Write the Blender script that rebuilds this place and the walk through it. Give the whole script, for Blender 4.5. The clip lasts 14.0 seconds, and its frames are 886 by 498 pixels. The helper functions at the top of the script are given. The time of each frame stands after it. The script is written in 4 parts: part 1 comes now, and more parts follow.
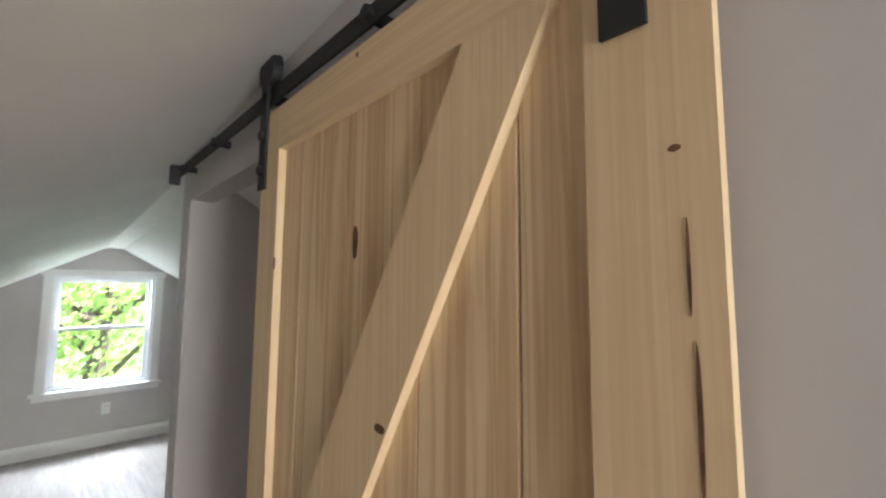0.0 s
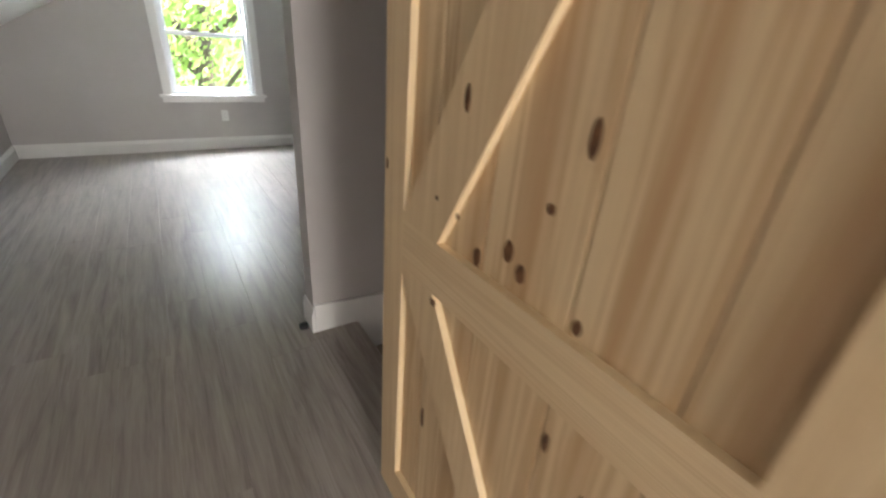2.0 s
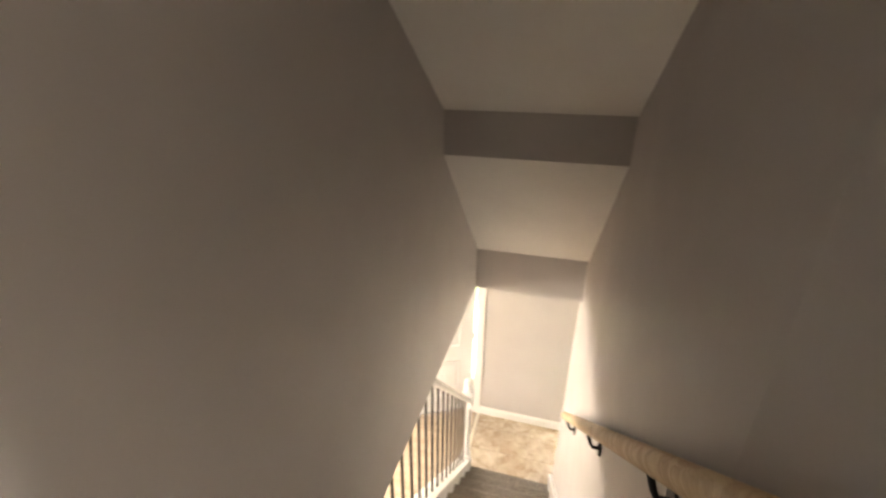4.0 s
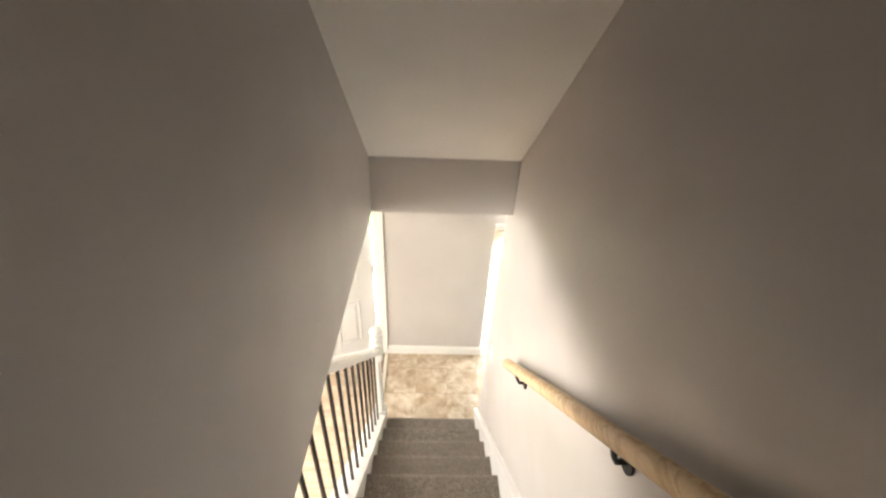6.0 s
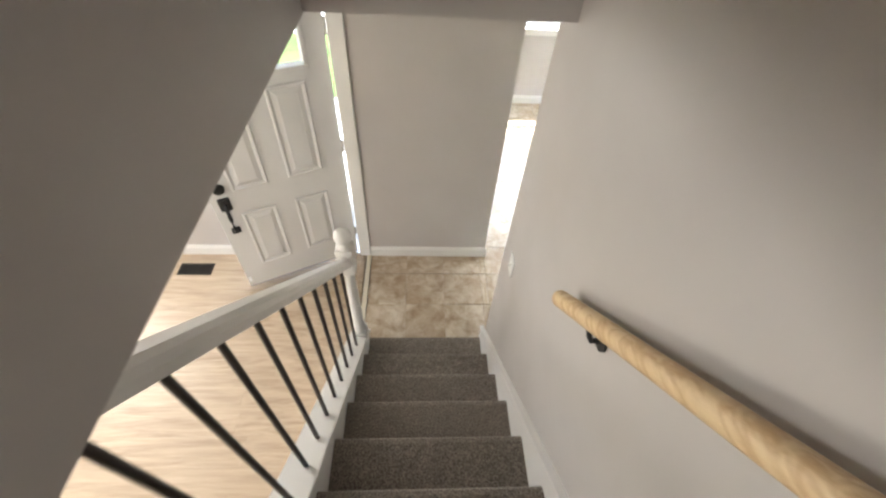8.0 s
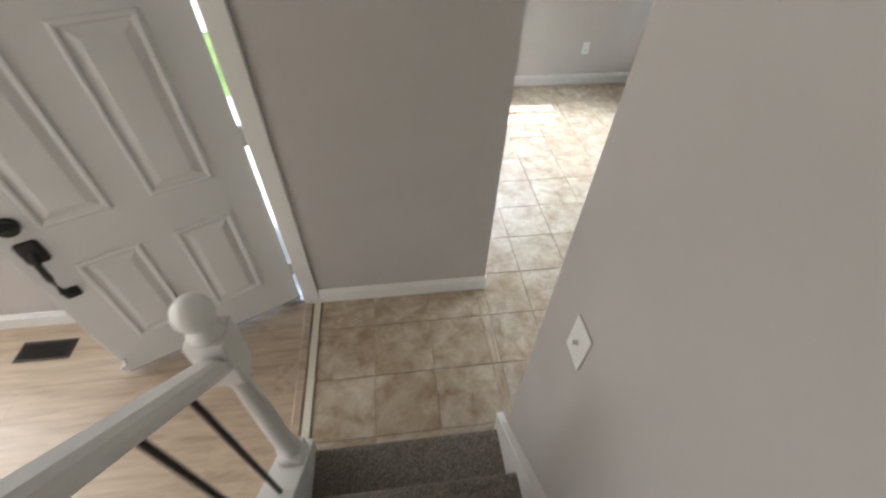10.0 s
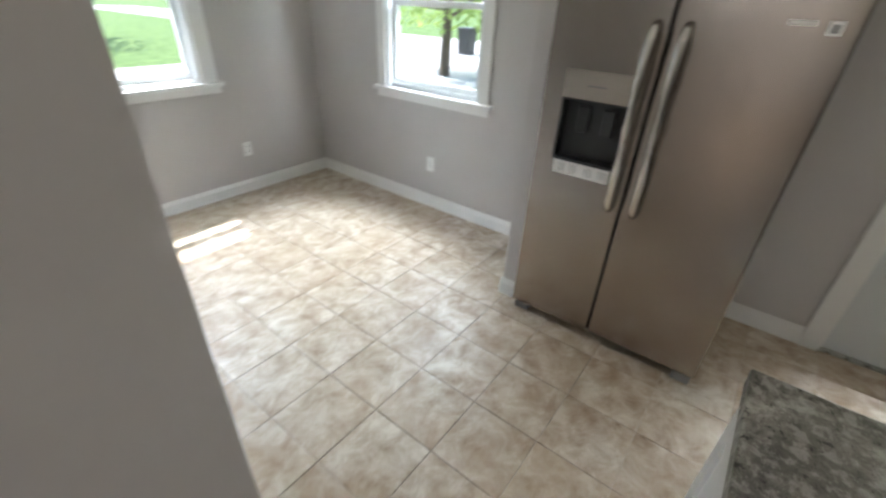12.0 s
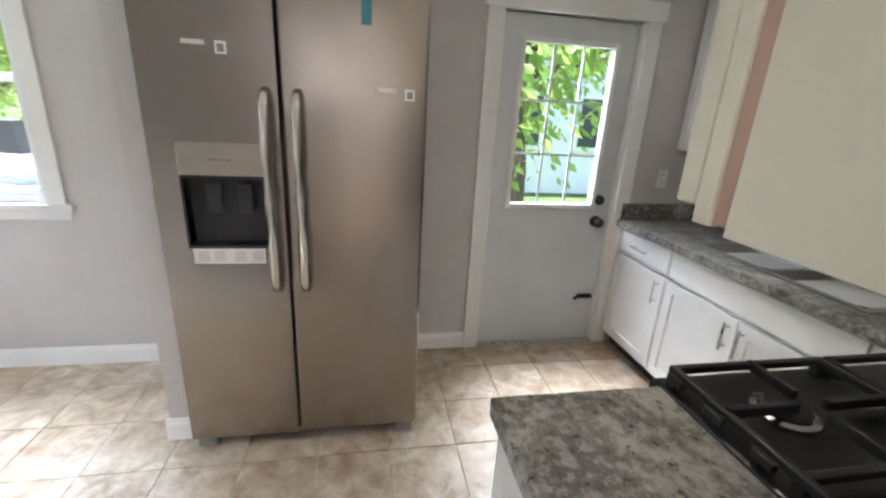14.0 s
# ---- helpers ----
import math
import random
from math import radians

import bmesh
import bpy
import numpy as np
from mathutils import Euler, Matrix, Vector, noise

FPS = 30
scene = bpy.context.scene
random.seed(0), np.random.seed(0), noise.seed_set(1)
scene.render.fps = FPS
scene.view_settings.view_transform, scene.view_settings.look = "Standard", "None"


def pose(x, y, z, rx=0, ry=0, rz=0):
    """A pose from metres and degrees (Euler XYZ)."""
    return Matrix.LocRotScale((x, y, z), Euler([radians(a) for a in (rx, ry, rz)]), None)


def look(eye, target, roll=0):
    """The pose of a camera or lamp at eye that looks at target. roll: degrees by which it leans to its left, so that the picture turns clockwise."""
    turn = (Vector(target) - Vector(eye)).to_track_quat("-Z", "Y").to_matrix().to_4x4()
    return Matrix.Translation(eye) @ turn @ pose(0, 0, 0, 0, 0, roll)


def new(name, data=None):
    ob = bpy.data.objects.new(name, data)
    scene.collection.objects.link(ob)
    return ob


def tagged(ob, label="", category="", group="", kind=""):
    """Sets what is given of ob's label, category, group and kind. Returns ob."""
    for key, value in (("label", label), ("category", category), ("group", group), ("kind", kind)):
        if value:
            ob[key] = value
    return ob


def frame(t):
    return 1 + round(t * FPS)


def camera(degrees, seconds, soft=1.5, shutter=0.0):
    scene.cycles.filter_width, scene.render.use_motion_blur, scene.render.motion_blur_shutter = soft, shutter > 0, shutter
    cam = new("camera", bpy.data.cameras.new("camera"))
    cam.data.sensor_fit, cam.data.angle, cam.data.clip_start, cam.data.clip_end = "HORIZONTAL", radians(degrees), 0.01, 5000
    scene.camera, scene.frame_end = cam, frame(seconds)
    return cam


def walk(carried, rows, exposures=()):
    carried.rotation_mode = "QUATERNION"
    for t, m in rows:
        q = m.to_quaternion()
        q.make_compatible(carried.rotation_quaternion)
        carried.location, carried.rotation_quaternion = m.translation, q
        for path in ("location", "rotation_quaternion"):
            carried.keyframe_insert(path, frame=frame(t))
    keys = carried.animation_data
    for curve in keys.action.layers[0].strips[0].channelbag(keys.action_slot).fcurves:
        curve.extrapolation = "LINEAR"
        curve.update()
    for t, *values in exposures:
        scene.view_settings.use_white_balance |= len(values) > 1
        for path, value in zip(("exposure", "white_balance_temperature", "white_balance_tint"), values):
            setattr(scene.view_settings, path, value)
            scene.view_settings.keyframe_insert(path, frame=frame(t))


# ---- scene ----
cam = camera(93.2, 14.0, 2.3, 0.4)
PATH = [
    (0, (1.806, -3.285, 4.173), (0.361, -1.915, 4.358), 0.4),
    (0.5, (1.84, -3.301, 4.169), (0.275, -2.057, 4.229), 2.2),
    (1, (1.823, -3.315, 3.936), (0.253, -2.16, 3.49), 4.7),
    (1.5, (1.855, -3.316, 3.812), (0.361, -2.259, 3.005), 6.2),
    (2, (1.67, -3.335, 3.832), (0.187, -2.321, 2.954), 4.7),
    (2.5, (1.325, -3.361, 3.879), (-0.115, -2.245, 3.052), 3.0),
    (3, (1.011, -3.293, 3.822), (-0.286, -1.993, 3.029), 2.7),
    (3.5, (0.681, -3.102, 3.787), (-0.315, -1.559, 2.996), 0.4),
    (4, (0.499, -2.937, 3.8), (0.012, -1.166, 3.011), 0.7),
    (4.2, (0.442, -2.879, 3.809), (0.159, -1.064, 3.018), 0.6),
    (6.3, (0.314, -2.09, 3.338), (0.407, -0.505, 2.123), 3.7),
    (6.5, (0.34, -2.035, 3.307), (0.455, -0.508, 2.021), 4.4),
    (7, (0.328, -1.841, 3.118), (0.472, -0.389, 1.751), 4.8),
    (7.2, (0.323, -1.77, 3.057), (0.457, -0.361, 1.644), 4.8),
    (9.3, (0.327, -0.885, 2.228), (0.426, 0.409, 0.707), 2.6),
    (9.5, (0.326, -0.816, 2.18), (0.424, 0.485, 0.663), 1.5),
    (10, (0.399, -0.618, 2.004), (0.604, 0.74, 0.55), 2.0),
    (10.5, (0.42, -0.409, 1.788), (0.764, 0.962, 0.373), 3.1),
    (11, (0.472, -0.225, 1.63), (0.912, 1.142, 0.237), 1.5),
    (11.5, (0.573, -0.045, 1.612), (1.44, 1.24, 0.348), 1.6),
    (12, (0.647, 0.103, 1.518), (2.025, 1.129, 0.493), 2.5),
    (12.5, (0.739, 0.195, 1.429), (2.482, 0.741, 0.614), 2.9),
    (13, (0.822, 0.189, 1.431), (2.706, 0.125, 0.764), 3.3),
    (13.5, (0.863, 0.2, 1.416), (2.705, -0.261, 0.787), 3.1),
    (14, (0.849, 0.196, 1.428), (2.72, -0.159, 0.817), 3.2),
]
walk(cam, [(t, look(eye, target, roll)) for t, eye, target, roll in PATH],
     [(0, 2.85, 6300, 11), (1.5, 2.9, 6600, 12), (2.5, 2.9, 6700, 12), (3.0, 2.95, 7300, 18), (3.5, 3.3, 8800, 30), (3.8, 3.5, 8300, 21), (4.2, 3.8, 7400, 10), (6.3, 3.6, 6900, 9), (7.2, 3.15, 6800, 8), (9.3, 1.72, 6300, 8), (10.3, 1.75, 6300, 9), (11, 1.95, 6300, 9), (12, 1.55, 6100, 8), (12.5, 1.45, 6200, 9), (13, 1.85, 6100, 11), (14, 2.1, 6100, 12)])

# ---- world, sun and daylight ----
world = bpy.data.worlds.new("world")
scene.world = world
world.use_nodes = True
_nt = world.node_tree
_sky = _nt.nodes.new("ShaderNodeTexSky")
_sky.sky_type = "NISHITA"
_sky.sun_disc = False
_sky.sun_elevation = radians(66)
_sky.sun_rotation = radians(12)
_nt.links.new(_sky.outputs[0], _nt.nodes["Background"].inputs[0])
_nt.nodes["Background"].inputs[1].default_value = 0.15
_sun = new("sun", bpy.data.lights.new("sun", "SUN"))
_sun.data.energy, _sun.data.angle, _sun.data.color = 5.0, radians(0.6), (1, 0.95, 0.88)
_sun.matrix_world = look((0, 0, 0), (-math.sin(radians(12)) * math.cos(radians(66)), -math.cos(radians(12)) * math.cos(radians(66)), -math.sin(radians(66))))


def daylight(name, eye, target, w, h, watts, color=(0.93, 0.97, 1.0)):
    ob = new(name, bpy.data.lights.new(name, "AREA"))
    ob.data.shape, ob.data.size, ob.data.size_y, ob.data.energy, ob.data.color = "RECTANGLE", w, h, watts, color
    ob.matrix_world = look(eye, target)
    return ob


UF = 2.544   # upper floor
CL = 2.30    # lower ceiling
RISE, RUN = 0.1957, 0.2252
GX = -3.82   # gable wall
BY = -2.90   # barn door wall
SW = 0.77    # stairs, right wall
EY = 0.915   # end wall
FY = 3.52    # dining, front wall
KX = 3.185   # kitchen, outer wall
SKY = -1.97  # sink wall

daylight("attic_window_daylight", (GX - 0.8, -2.75, 4.98), (-0.6, -2.65, 2.6), 1.3, 0.9, 46, (0.82, 0.92, 1.0))
# fill lamp added behind the viewer to brighten barn door and ceiling
daylight("attic_rear_fill", (5.44, -3.6, 3.65), (0, -3.5, 3.4), 0.9, 0.9, 14, (1, 0.97, 0.93))
daylight("dining_side_window_daylight", (KX + 0.8, 2.17, 2.75), (1.2, 1.6, 0.3), 1.2, 1.0, 56, (0.86, 0.94, 1.0))
daylight("dining_front_window_daylight", (1.7, FY + 0.8, 2.75), (2.0, -0.8, 0.4), 1.2, 1.0, 50, (0.86, 0.94, 1.0))
daylight("back_door_daylight", (KX + 0.9, -0.9, 2.9), (1.6, -0.7, 0.5), 1.0, 1.0, 70)
# two fill lamps added at unseen living room openings, for stairs and floor
daylight("living_west_fill", (-4.24, -2.5, 1.45), (0, -1.6, 1.6), 1.35, 1.25, 13, (1, 0.95, 0.9))
daylight("living_front_fill", (-3.0, EY + 0.09, 1.45), (-2.6, -1.4, 0.3), 1.15, 1.25, 26, (1, 0.96, 0.92))


# ---- materials ----
class Mat:
    """A node material in the making."""

    def __init__(self, name, rough=0.6, metal=0.0):
        self.m = bpy.data.materials.new(name)
        self.m.use_nodes = True
        self.t = self.m.node_tree
        self.b = self.t.nodes["Principled BSDF"]
        self.b.inputs["Roughness"].default_value = rough
        self.b.inputs["Metallic"].default_value = metal
        self.co = self.t.nodes.new("ShaderNodeTexCoord").outputs["Object"]

    def node(self, kind, **ins):
        n = self.t.nodes.new("ShaderNode" + kind)
        for k, v in ins.items():
            k = k.replace("_", " ")
            if hasattr(v, "is_output"):
                self.t.links.new(v, n.inputs[k])
            else:
                n.inputs[k].default_value = v
        return n

    def link(self, a, b):
        self.t.links.new(a, b)

    def shifted(self, amount=40.0):
        info = self.t.nodes.new("ShaderNodeObjectInfo")
        mul = self.t.nodes.new("ShaderNodeVectorMath")
        mul.operation = "MULTIPLY_ADD"
        self.link(info.outputs["Random"], mul.inputs[0])
        mul.inputs[1].default_value = (amount, amount * 0.7, amount * 1.3)
        self.link(self.co, mul.inputs[2])
        return mul.outputs[0]

    def scaled(self, s, src=None):
        n = self.node("Mapping", Scale=s)
        self.link(src or self.co, n.inputs["Vector"])
        return n.outputs[0]

    def noise(self, scale, detail=4, src=None, dist=0.0, rough=0.5):
        n = self.node("TexNoise", Scale=scale, Detail=detail, Distortion=dist, Roughness=rough)
        self.link(src or self.co, n.inputs["Vector"])
        return n.outputs["Fac"]

    def ramp(self, fac, *stops):
        n = self.t.nodes.new("ShaderNodeValToRGB")
        el = n.color_ramp.elements
        while len(el) < len(stops):
            el.new(0.5)
        for e, (p, c) in zip(el, stops):
            e.position = p
            e.color = (*c, 1) if len(c) == 3 else c
        self.link(fac, n.inputs[0])
        return n.outputs[0]

    def mix(self, fac, a, b, mode="MIX"):
        n = self.t.nodes.new("ShaderNodeMix")
        n.data_type, n.blend_type = "RGBA", mode
        for v, i in ((fac, 0), (a, 6), (b, 7)):
            if hasattr(v, "is_output"):
                self.link(v, n.inputs[i])
            else:
                n.inputs[i].default_value = v if i == 0 else (*v, 1)
        return n.outputs[2]

    def color(self, v):
        if hasattr(v, "is_output"):
            self.link(v, self.b.inputs["Base Color"])
        else:
            self.b.inputs["Base Color"].default_value = (*v, 1)
        return self

    def rough(self, v):
        self.link(v, self.b.inputs["Roughness"])
        return self

    def bump(self, h, strength=0.2, dist=0.01):
        n = self.node("Bump", Strength=strength, Distance=dist)
        self.link(h, n.inputs["Height"])
        self.link(n.outputs[0], self.b.inputs["Normal"])
        return self

    def set(self, **ins):
        for k, v in ins.items():
            self.b.inputs[k.replace("_", " ")].default_value = v
        return self


def grey(v):
    return (v, v, v)


def painted(name, c, rough=0.55, peel=0.06):
    m = Mat(name, rough)
    lo = tuple(x * 0.94 for x in c)
    hi = tuple(min(1, x * 1.04) for x in c)
    m.color(m.ramp(m.noise(1.7, 5), (0.3, lo), (0.7, hi)))
    m.rough(m.ramp(m.noise(6, 3), (0.3, grey(rough * 0.9)), (0.7, grey(min(1, rough * 1.12)))))
    return m.bump(m.noise(260, 2), peel, 0.002).m


M_WALL = painted("wall_paint", (0.52, 0.492, 0.478), 0.5)
M_CEIL = painted("ceiling_paint", (0.84, 0.83, 0.81), 0.75, 0.12)
M_TRIM = painted("trim_paint", (0.80, 0.79, 0.77), 0.35, 0.02)
M_DOOR = painted("door_paint", (0.76, 0.76, 0.76), 0.4, 0.03)
M_GREYDOOR = painted("grey_door_paint", (0.62, 0.64, 0.65), 0.4, 0.03)
M_CAB = painted("cabinet_paint", (0.82, 0.82, 0.82), 0.32, 0.015)
M_CREAM = painted("cream_panel", (0.74, 0.69, 0.58), 0.5, 0.02)
M_RAWEDGE = painted("bare_wood_edge", (0.55, 0.36, 0.29), 0.7, 0.05)
M_PLATE = painted("plate_plastic", (0.80, 0.80, 0.78), 0.3, 0.0)
M_EXT = painted("siding_paint", (0.75, 0.75, 0.73), 0.6, 0.05)
M_VINYL = painted("window_vinyl", (0.82, 0.83, 0.84), 0.3, 0.0)
M_PAPER = painted("label_paper", (0.80, 0.79, 0.77), 0.6, 0.0)
M_TAPE = painted("blue_tape", (0.05, 0.22, 0.27), 0.5, 0.0)
M_PLASTIC = painted("dark_plastic", (0.03, 0.031, 0.034), 0.35, 0.0)
M_GREYPL = painted("grey_plastic", (0.22, 0.22, 0.22), 0.45, 0.0)
M_INK = painted("ink_grey", (0.25, 0.25, 0.25), 0.6, 0.0)


def metal(name, c, rough, aniso=None):
    m = Mat(name, rough, 1.0)
    if aniso:
        g = m.noise(3, 3, m.scaled(aniso))
        m.color(m.ramp(g, (0.3, tuple(x * 0.985 for x in c)), (0.7, c)))
        m.rough(m.ramp(g, (0.3, grey(rough * 0.94)), (0.7, grey(rough * 1.06))))
        m.bump(g, 0.0022, 0.0005)
    else:
        m.color(c)
        m.rough(m.ramp(m.noise(30, 2), (0.3, grey(rough * 0.8)), (0.7, grey(rough * 1.25))))
    return m.m


M_STEEL = metal("brushed_stainless", (0.36, 0.322, 0.287), 0.25, (60, 1.2, 700))
M_PANELST = metal("dispenser_panel_steel", (0.40, 0.365, 0.325), 0.38)
M_HANDLE = metal("satin_handle", (0.62, 0.60, 0.57), 0.25, (200, 200, 4))
M_CHROME = metal("chrome", (0.75, 0.75, 0.76), 0.12)
M_NICKEL = metal("nickel_pull", (0.55, 0.54, 0.52), 0.3)
M_SINK = metal("sink_steel", (0.36, 0.355, 0.34), 0.4, (3, 200, 3))
_m = Mat("black_iron", 0.55)
M_BLACK = _m.color((0.013, 0.013, 0.014)).bump(_m.noise(220, 2), 0.1, 0.002).m
_m = Mat("bronze_baluster", 0.4)
M_BRONZE = _m.color((0.022, 0.016, 0.013)).bump(_m.noise(90, 2), 0.06, 0.002).m
_m = Mat("cast_iron_grate", 0.5)
M_IRON = _m.color((0.012, 0.012, 0.013)).bump(_m.noise(400, 2), 0.15, 0.001).m
_m = Mat("black_enamel", 0.34)
M_ENAMEL = _m.color((0.008, 0.008, 0.009)).m
_m = Mat("glass", 0.0)
M_GLASS = _m.color((1, 1, 1)).set(Transmission_Weight=1.0, IOR=1.0, Specular_IOR_Level=0.35).m
_m = Mat("dark_cavity", 0.9)
M_DARK = _m.color((0.01, 0.01, 0.01)).m


def pine(name, axis, tone=1.0, heart=0.0, veins=1.0):
    """Fresh pine, its grain along an axis; heart adds broad brown heartwood bands, veins the strength of the grain lines."""
    m = Mat(name, 0.5)
    src = m.shifted(13.0)
    s = [19.0, 19.0, 19.0]
    s[axis] = 0.5
    pale = tuple(v * tone for v in (0.68, 0.515, 0.31))
    tan = tuple(v * tone for v in (0.50, 0.32, 0.165))
    warp = m.noise(1.0, 2, m.scaled(tuple(v * 0.12 for v in s), src))
    grain = m.noise(1.5, 5, m.scaled(tuple(s), src), 1.0)
    fine = [240.0, 240.0, 240.0]
    fine[axis] = 3.5
    f = m.noise(1.0, 3, m.scaled(tuple(fine), src))
    lines = m.ramp(grain, (0.42, grey(0)), (0.50, grey(0.75 * veins)), (0.53, grey(0.9 * veins)), (0.60, grey(0)))
    base = m.mix(lines, pale, tan)
    base = m.mix(m.ramp(warp, (0.4, grey(0)), (0.75, grey(0.3))), base, tuple(v * tone for v in (0.58, 0.40, 0.22)))
    if heart:
        band = [7.5, 7.5, 7.5]
        band[axis] = 0.16
        h = m.noise(1.3, 3, m.scaled(tuple(band), src), 0.35)
        base = m.mix(m.ramp(h, (0.54, grey(0)), (0.60, grey(heart)), (0.72, grey(heart * 0.8))), base, tuple(v * tone for v in (0.43, 0.25, 0.12)))
    base = m.mix(0.14, base, m.ramp(f, (0.35, (0.36, 0.22, 0.11)), (0.65, (0.74, 0.57, 0.36))))
    m.color(base)
    m.bump(m.mix(0.5, grain, f), 0.10, 0.003)
    return m.m


M_PINE_B = pine("pine_board", 2, 1.08, 0.6, 1.0)
M_PINE_Z = pine("pine_upright", 2, 1.10, 0.0, 0.4)
M_PINE_X = pine("pine_level", 0, 1.10, 0.0, 0.4)
M_RAILWOOD = pine("handrail_pine", 1, 1.15)
_m = Mat("pine_knot", 0.55)
M_KNOT = _m.color(_m.ramp(_m.noise(60, 3), (0.3, (0.07, 0.03, 0.012)), (0.7, (0.22, 0.10, 0.04)))).m
# paler, plainer pine for the side faces of the battens
_m = Mat("pine_pale_edge", 0.5)
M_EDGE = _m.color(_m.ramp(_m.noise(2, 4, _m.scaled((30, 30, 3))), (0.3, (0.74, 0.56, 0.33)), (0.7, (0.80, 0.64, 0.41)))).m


def laminate(name, dark, mid, light, rough):
    m = Mat(name, rough)
    src = m.shifted(31.0)
    streak = m.noise(2.0, 6, m.scaled((1.1, 13, 13), src), 0.5, 0.62)
    fine = m.noise(3.0, 4, m.scaled((3, 130, 130), src))
    big = m.noise(1.0, 3, m.scaled((0.7, 5, 5), src))
    c = m.ramp(streak, (0.28, dark), (0.5, mid), (0.72, light))
    c = m.mix(m.ramp(big, (0.62, grey(0)), (0.72, grey(0.5))), c, dark)
    c = m.mix(0.22, c, m.ramp(fine, (0.3, dark), (0.7, light)))
    info = m.t.nodes.new("ShaderNodeObjectInfo")
    c = m.mix(m.ramp(info.outputs["Random"], (0.0, grey(0.0)), (1.0, grey(0.35))), c, mid)
    m.color(c)
    m.rough(m.ramp(streak, (0.3, grey(rough * 0.85)), (0.7, grey(rough * 1.2))))
    return m.bump(fine, 0.06, 0.002).m


M_LAM = laminate("grey_laminate", (0.16, 0.13, 0.115), (0.35, 0.31, 0.28), (0.49, 0.445, 0.41), 0.34)
M_LVP = laminate("light_oak_plank", (0.27, 0.19, 0.125), (0.46, 0.36, 0.265), (0.58, 0.48, 0.37), 0.42)

_m = Mat("travertine_tile", 0.42)
_src = _m.shifted(17.0)
_cl = _m.noise(9, 8, _src, 0.4, 0.68)
_cl2 = _m.noise(2.8, 4, _src, 0.2)
_c = _m.ramp(_cl, (0.33, (0.30, 0.215, 0.14)), (0.44, (0.43, 0.34, 0.245)), (0.53, (0.51, 0.43, 0.335)), (0.64, (0.63, 0.565, 0.475)))
_c = _m.mix(_m.ramp(_cl2, (0.45, grey(0)), (0.7, grey(0.5))), _c, (0.36, 0.255, 0.16))
_m.color(_c)
_m.rough(_m.ramp(_cl, (0.3, grey(0.48)), (0.7, grey(0.34))))
M_TILE = _m.bump(_m.noise(45, 4, _src), 0.10, 0.003).m
_m = Mat("grout", 0.85)
M_GROUT = _m.color(_m.ramp(_m.noise(14, 4), (0.3, (0.44, 0.37, 0.29)), (0.7, (0.55, 0.48, 0.39)))).bump(_m.noise(300, 2), 0.3, 0.002).m

_m = Mat("grey_granite_laminate", 0.34)
_n1 = _m.noise(9, 10, None, 0.5, 0.75)
_n2 = _m.noise(42, 6, None, 0.3, 0.7)
_n3 = _m.noise(4.5, 5, None, 0.8, 0.6)
_c = _m.ramp(_n1, (0.36, (0.05, 0.046, 0.04)), (0.46, (0.13, 0.122, 0.105)), (0.53, (0.22, 0.21, 0.185)), (0.60, (0.40, 0.385, 0.345)))
_c = _m.mix(_m.ramp(_n3, (0.45, grey(0)), (0.65, grey(0.55))), _c, (0.115, 0.105, 0.09))
_c = _m.mix(_m.ramp(_n2, (0.50, grey(0)), (0.60, grey(0.5))), _c, (0.46, 0.445, 0.41))
_c = _m.mix(_m.ramp(_n2, (0.36, grey(0.92)), (0.42, grey(0))), _c, (0.012, 0.011, 0.010))
M_GRANITE = _m.color(_c).bump(_n2, 0.05, 0.001).m

_m = Mat("carpet", 0.95)
_n1 = _m.noise(170, 4)
_n2 = _m.noise(26, 4)
_c = _m.ramp(_n1, (0.36, (0.085, 0.07, 0.056)), (0.64, (0.32, 0.28, 0.24)))
_c = _m.mix(_m.ramp(_n2, (0.4, grey(0)), (0.7, grey(0.4))), _c, (0.12, 0.10, 0.082))
M_CARPET = _m.color(_c).bump(_m.mix(0.35, _n1, _n2), 0.9, 0.008).set(Sheen_Weight=0.15).m

_m = Mat("lawn", 0.95)
M_LAWN = _m.color(_m.ramp(_m.noise(2.5, 6), (0.3, (0.05, 0.10, 0.022)), (0.7, (0.12, 0.19, 0.05)))).bump(_m.noise(60, 3), 0.6, 0.03).m
_m = Mat("concrete", 0.85)
M_CONC = _m.color(_m.ramp(_m.noise(3, 6), (0.3, grey(0.42)), (0.7, grey(0.55)))).bump(_m.noise(120, 3), 0.2, 0.004).m
_m = Mat("bark", 0.9)
M_BARK = _m.color(_m.ramp(_m.noise(6, 5, _m.scaled((5, 5, 1))), (0.3, (0.06, 0.045, 0.033)), (0.7, (0.16, 0.125, 0.095)))).bump(_m.noise(14, 4, _m.scaled((5, 5, 1))), 0.7, 0.02).m
_m = Mat("leaf", 0.5)
_g = _m.t.nodes.new("ShaderNodeNewGeometry")
_lc = _m.ramp(_g.outputs["Random Per Island"], (0.0, (0.06, 0.12, 0.018)), (0.6, (0.10, 0.19, 0.03)), (1.0, (0.17, 0.25, 0.05)))
_m.color(_lc)
_tr = _m.node("BsdfTranslucent")
_tr.inputs["Color"].default_value = (0.46, 0.60, 0.20, 1)
_ms = _m.t.nodes.new("ShaderNodeMixShader")
_ms.inputs[0].default_value = 0.55
_m.link(_m.b.outputs[0], _ms.inputs[1])
_m.link(_tr.outputs[0], _ms.inputs[2])
_m.link(_ms.outputs[0], _m.t.nodes["Material Output"].inputs["Surface"])
M_LEAF = _m.m
_m = Mat("roof_shingle", 0.9)
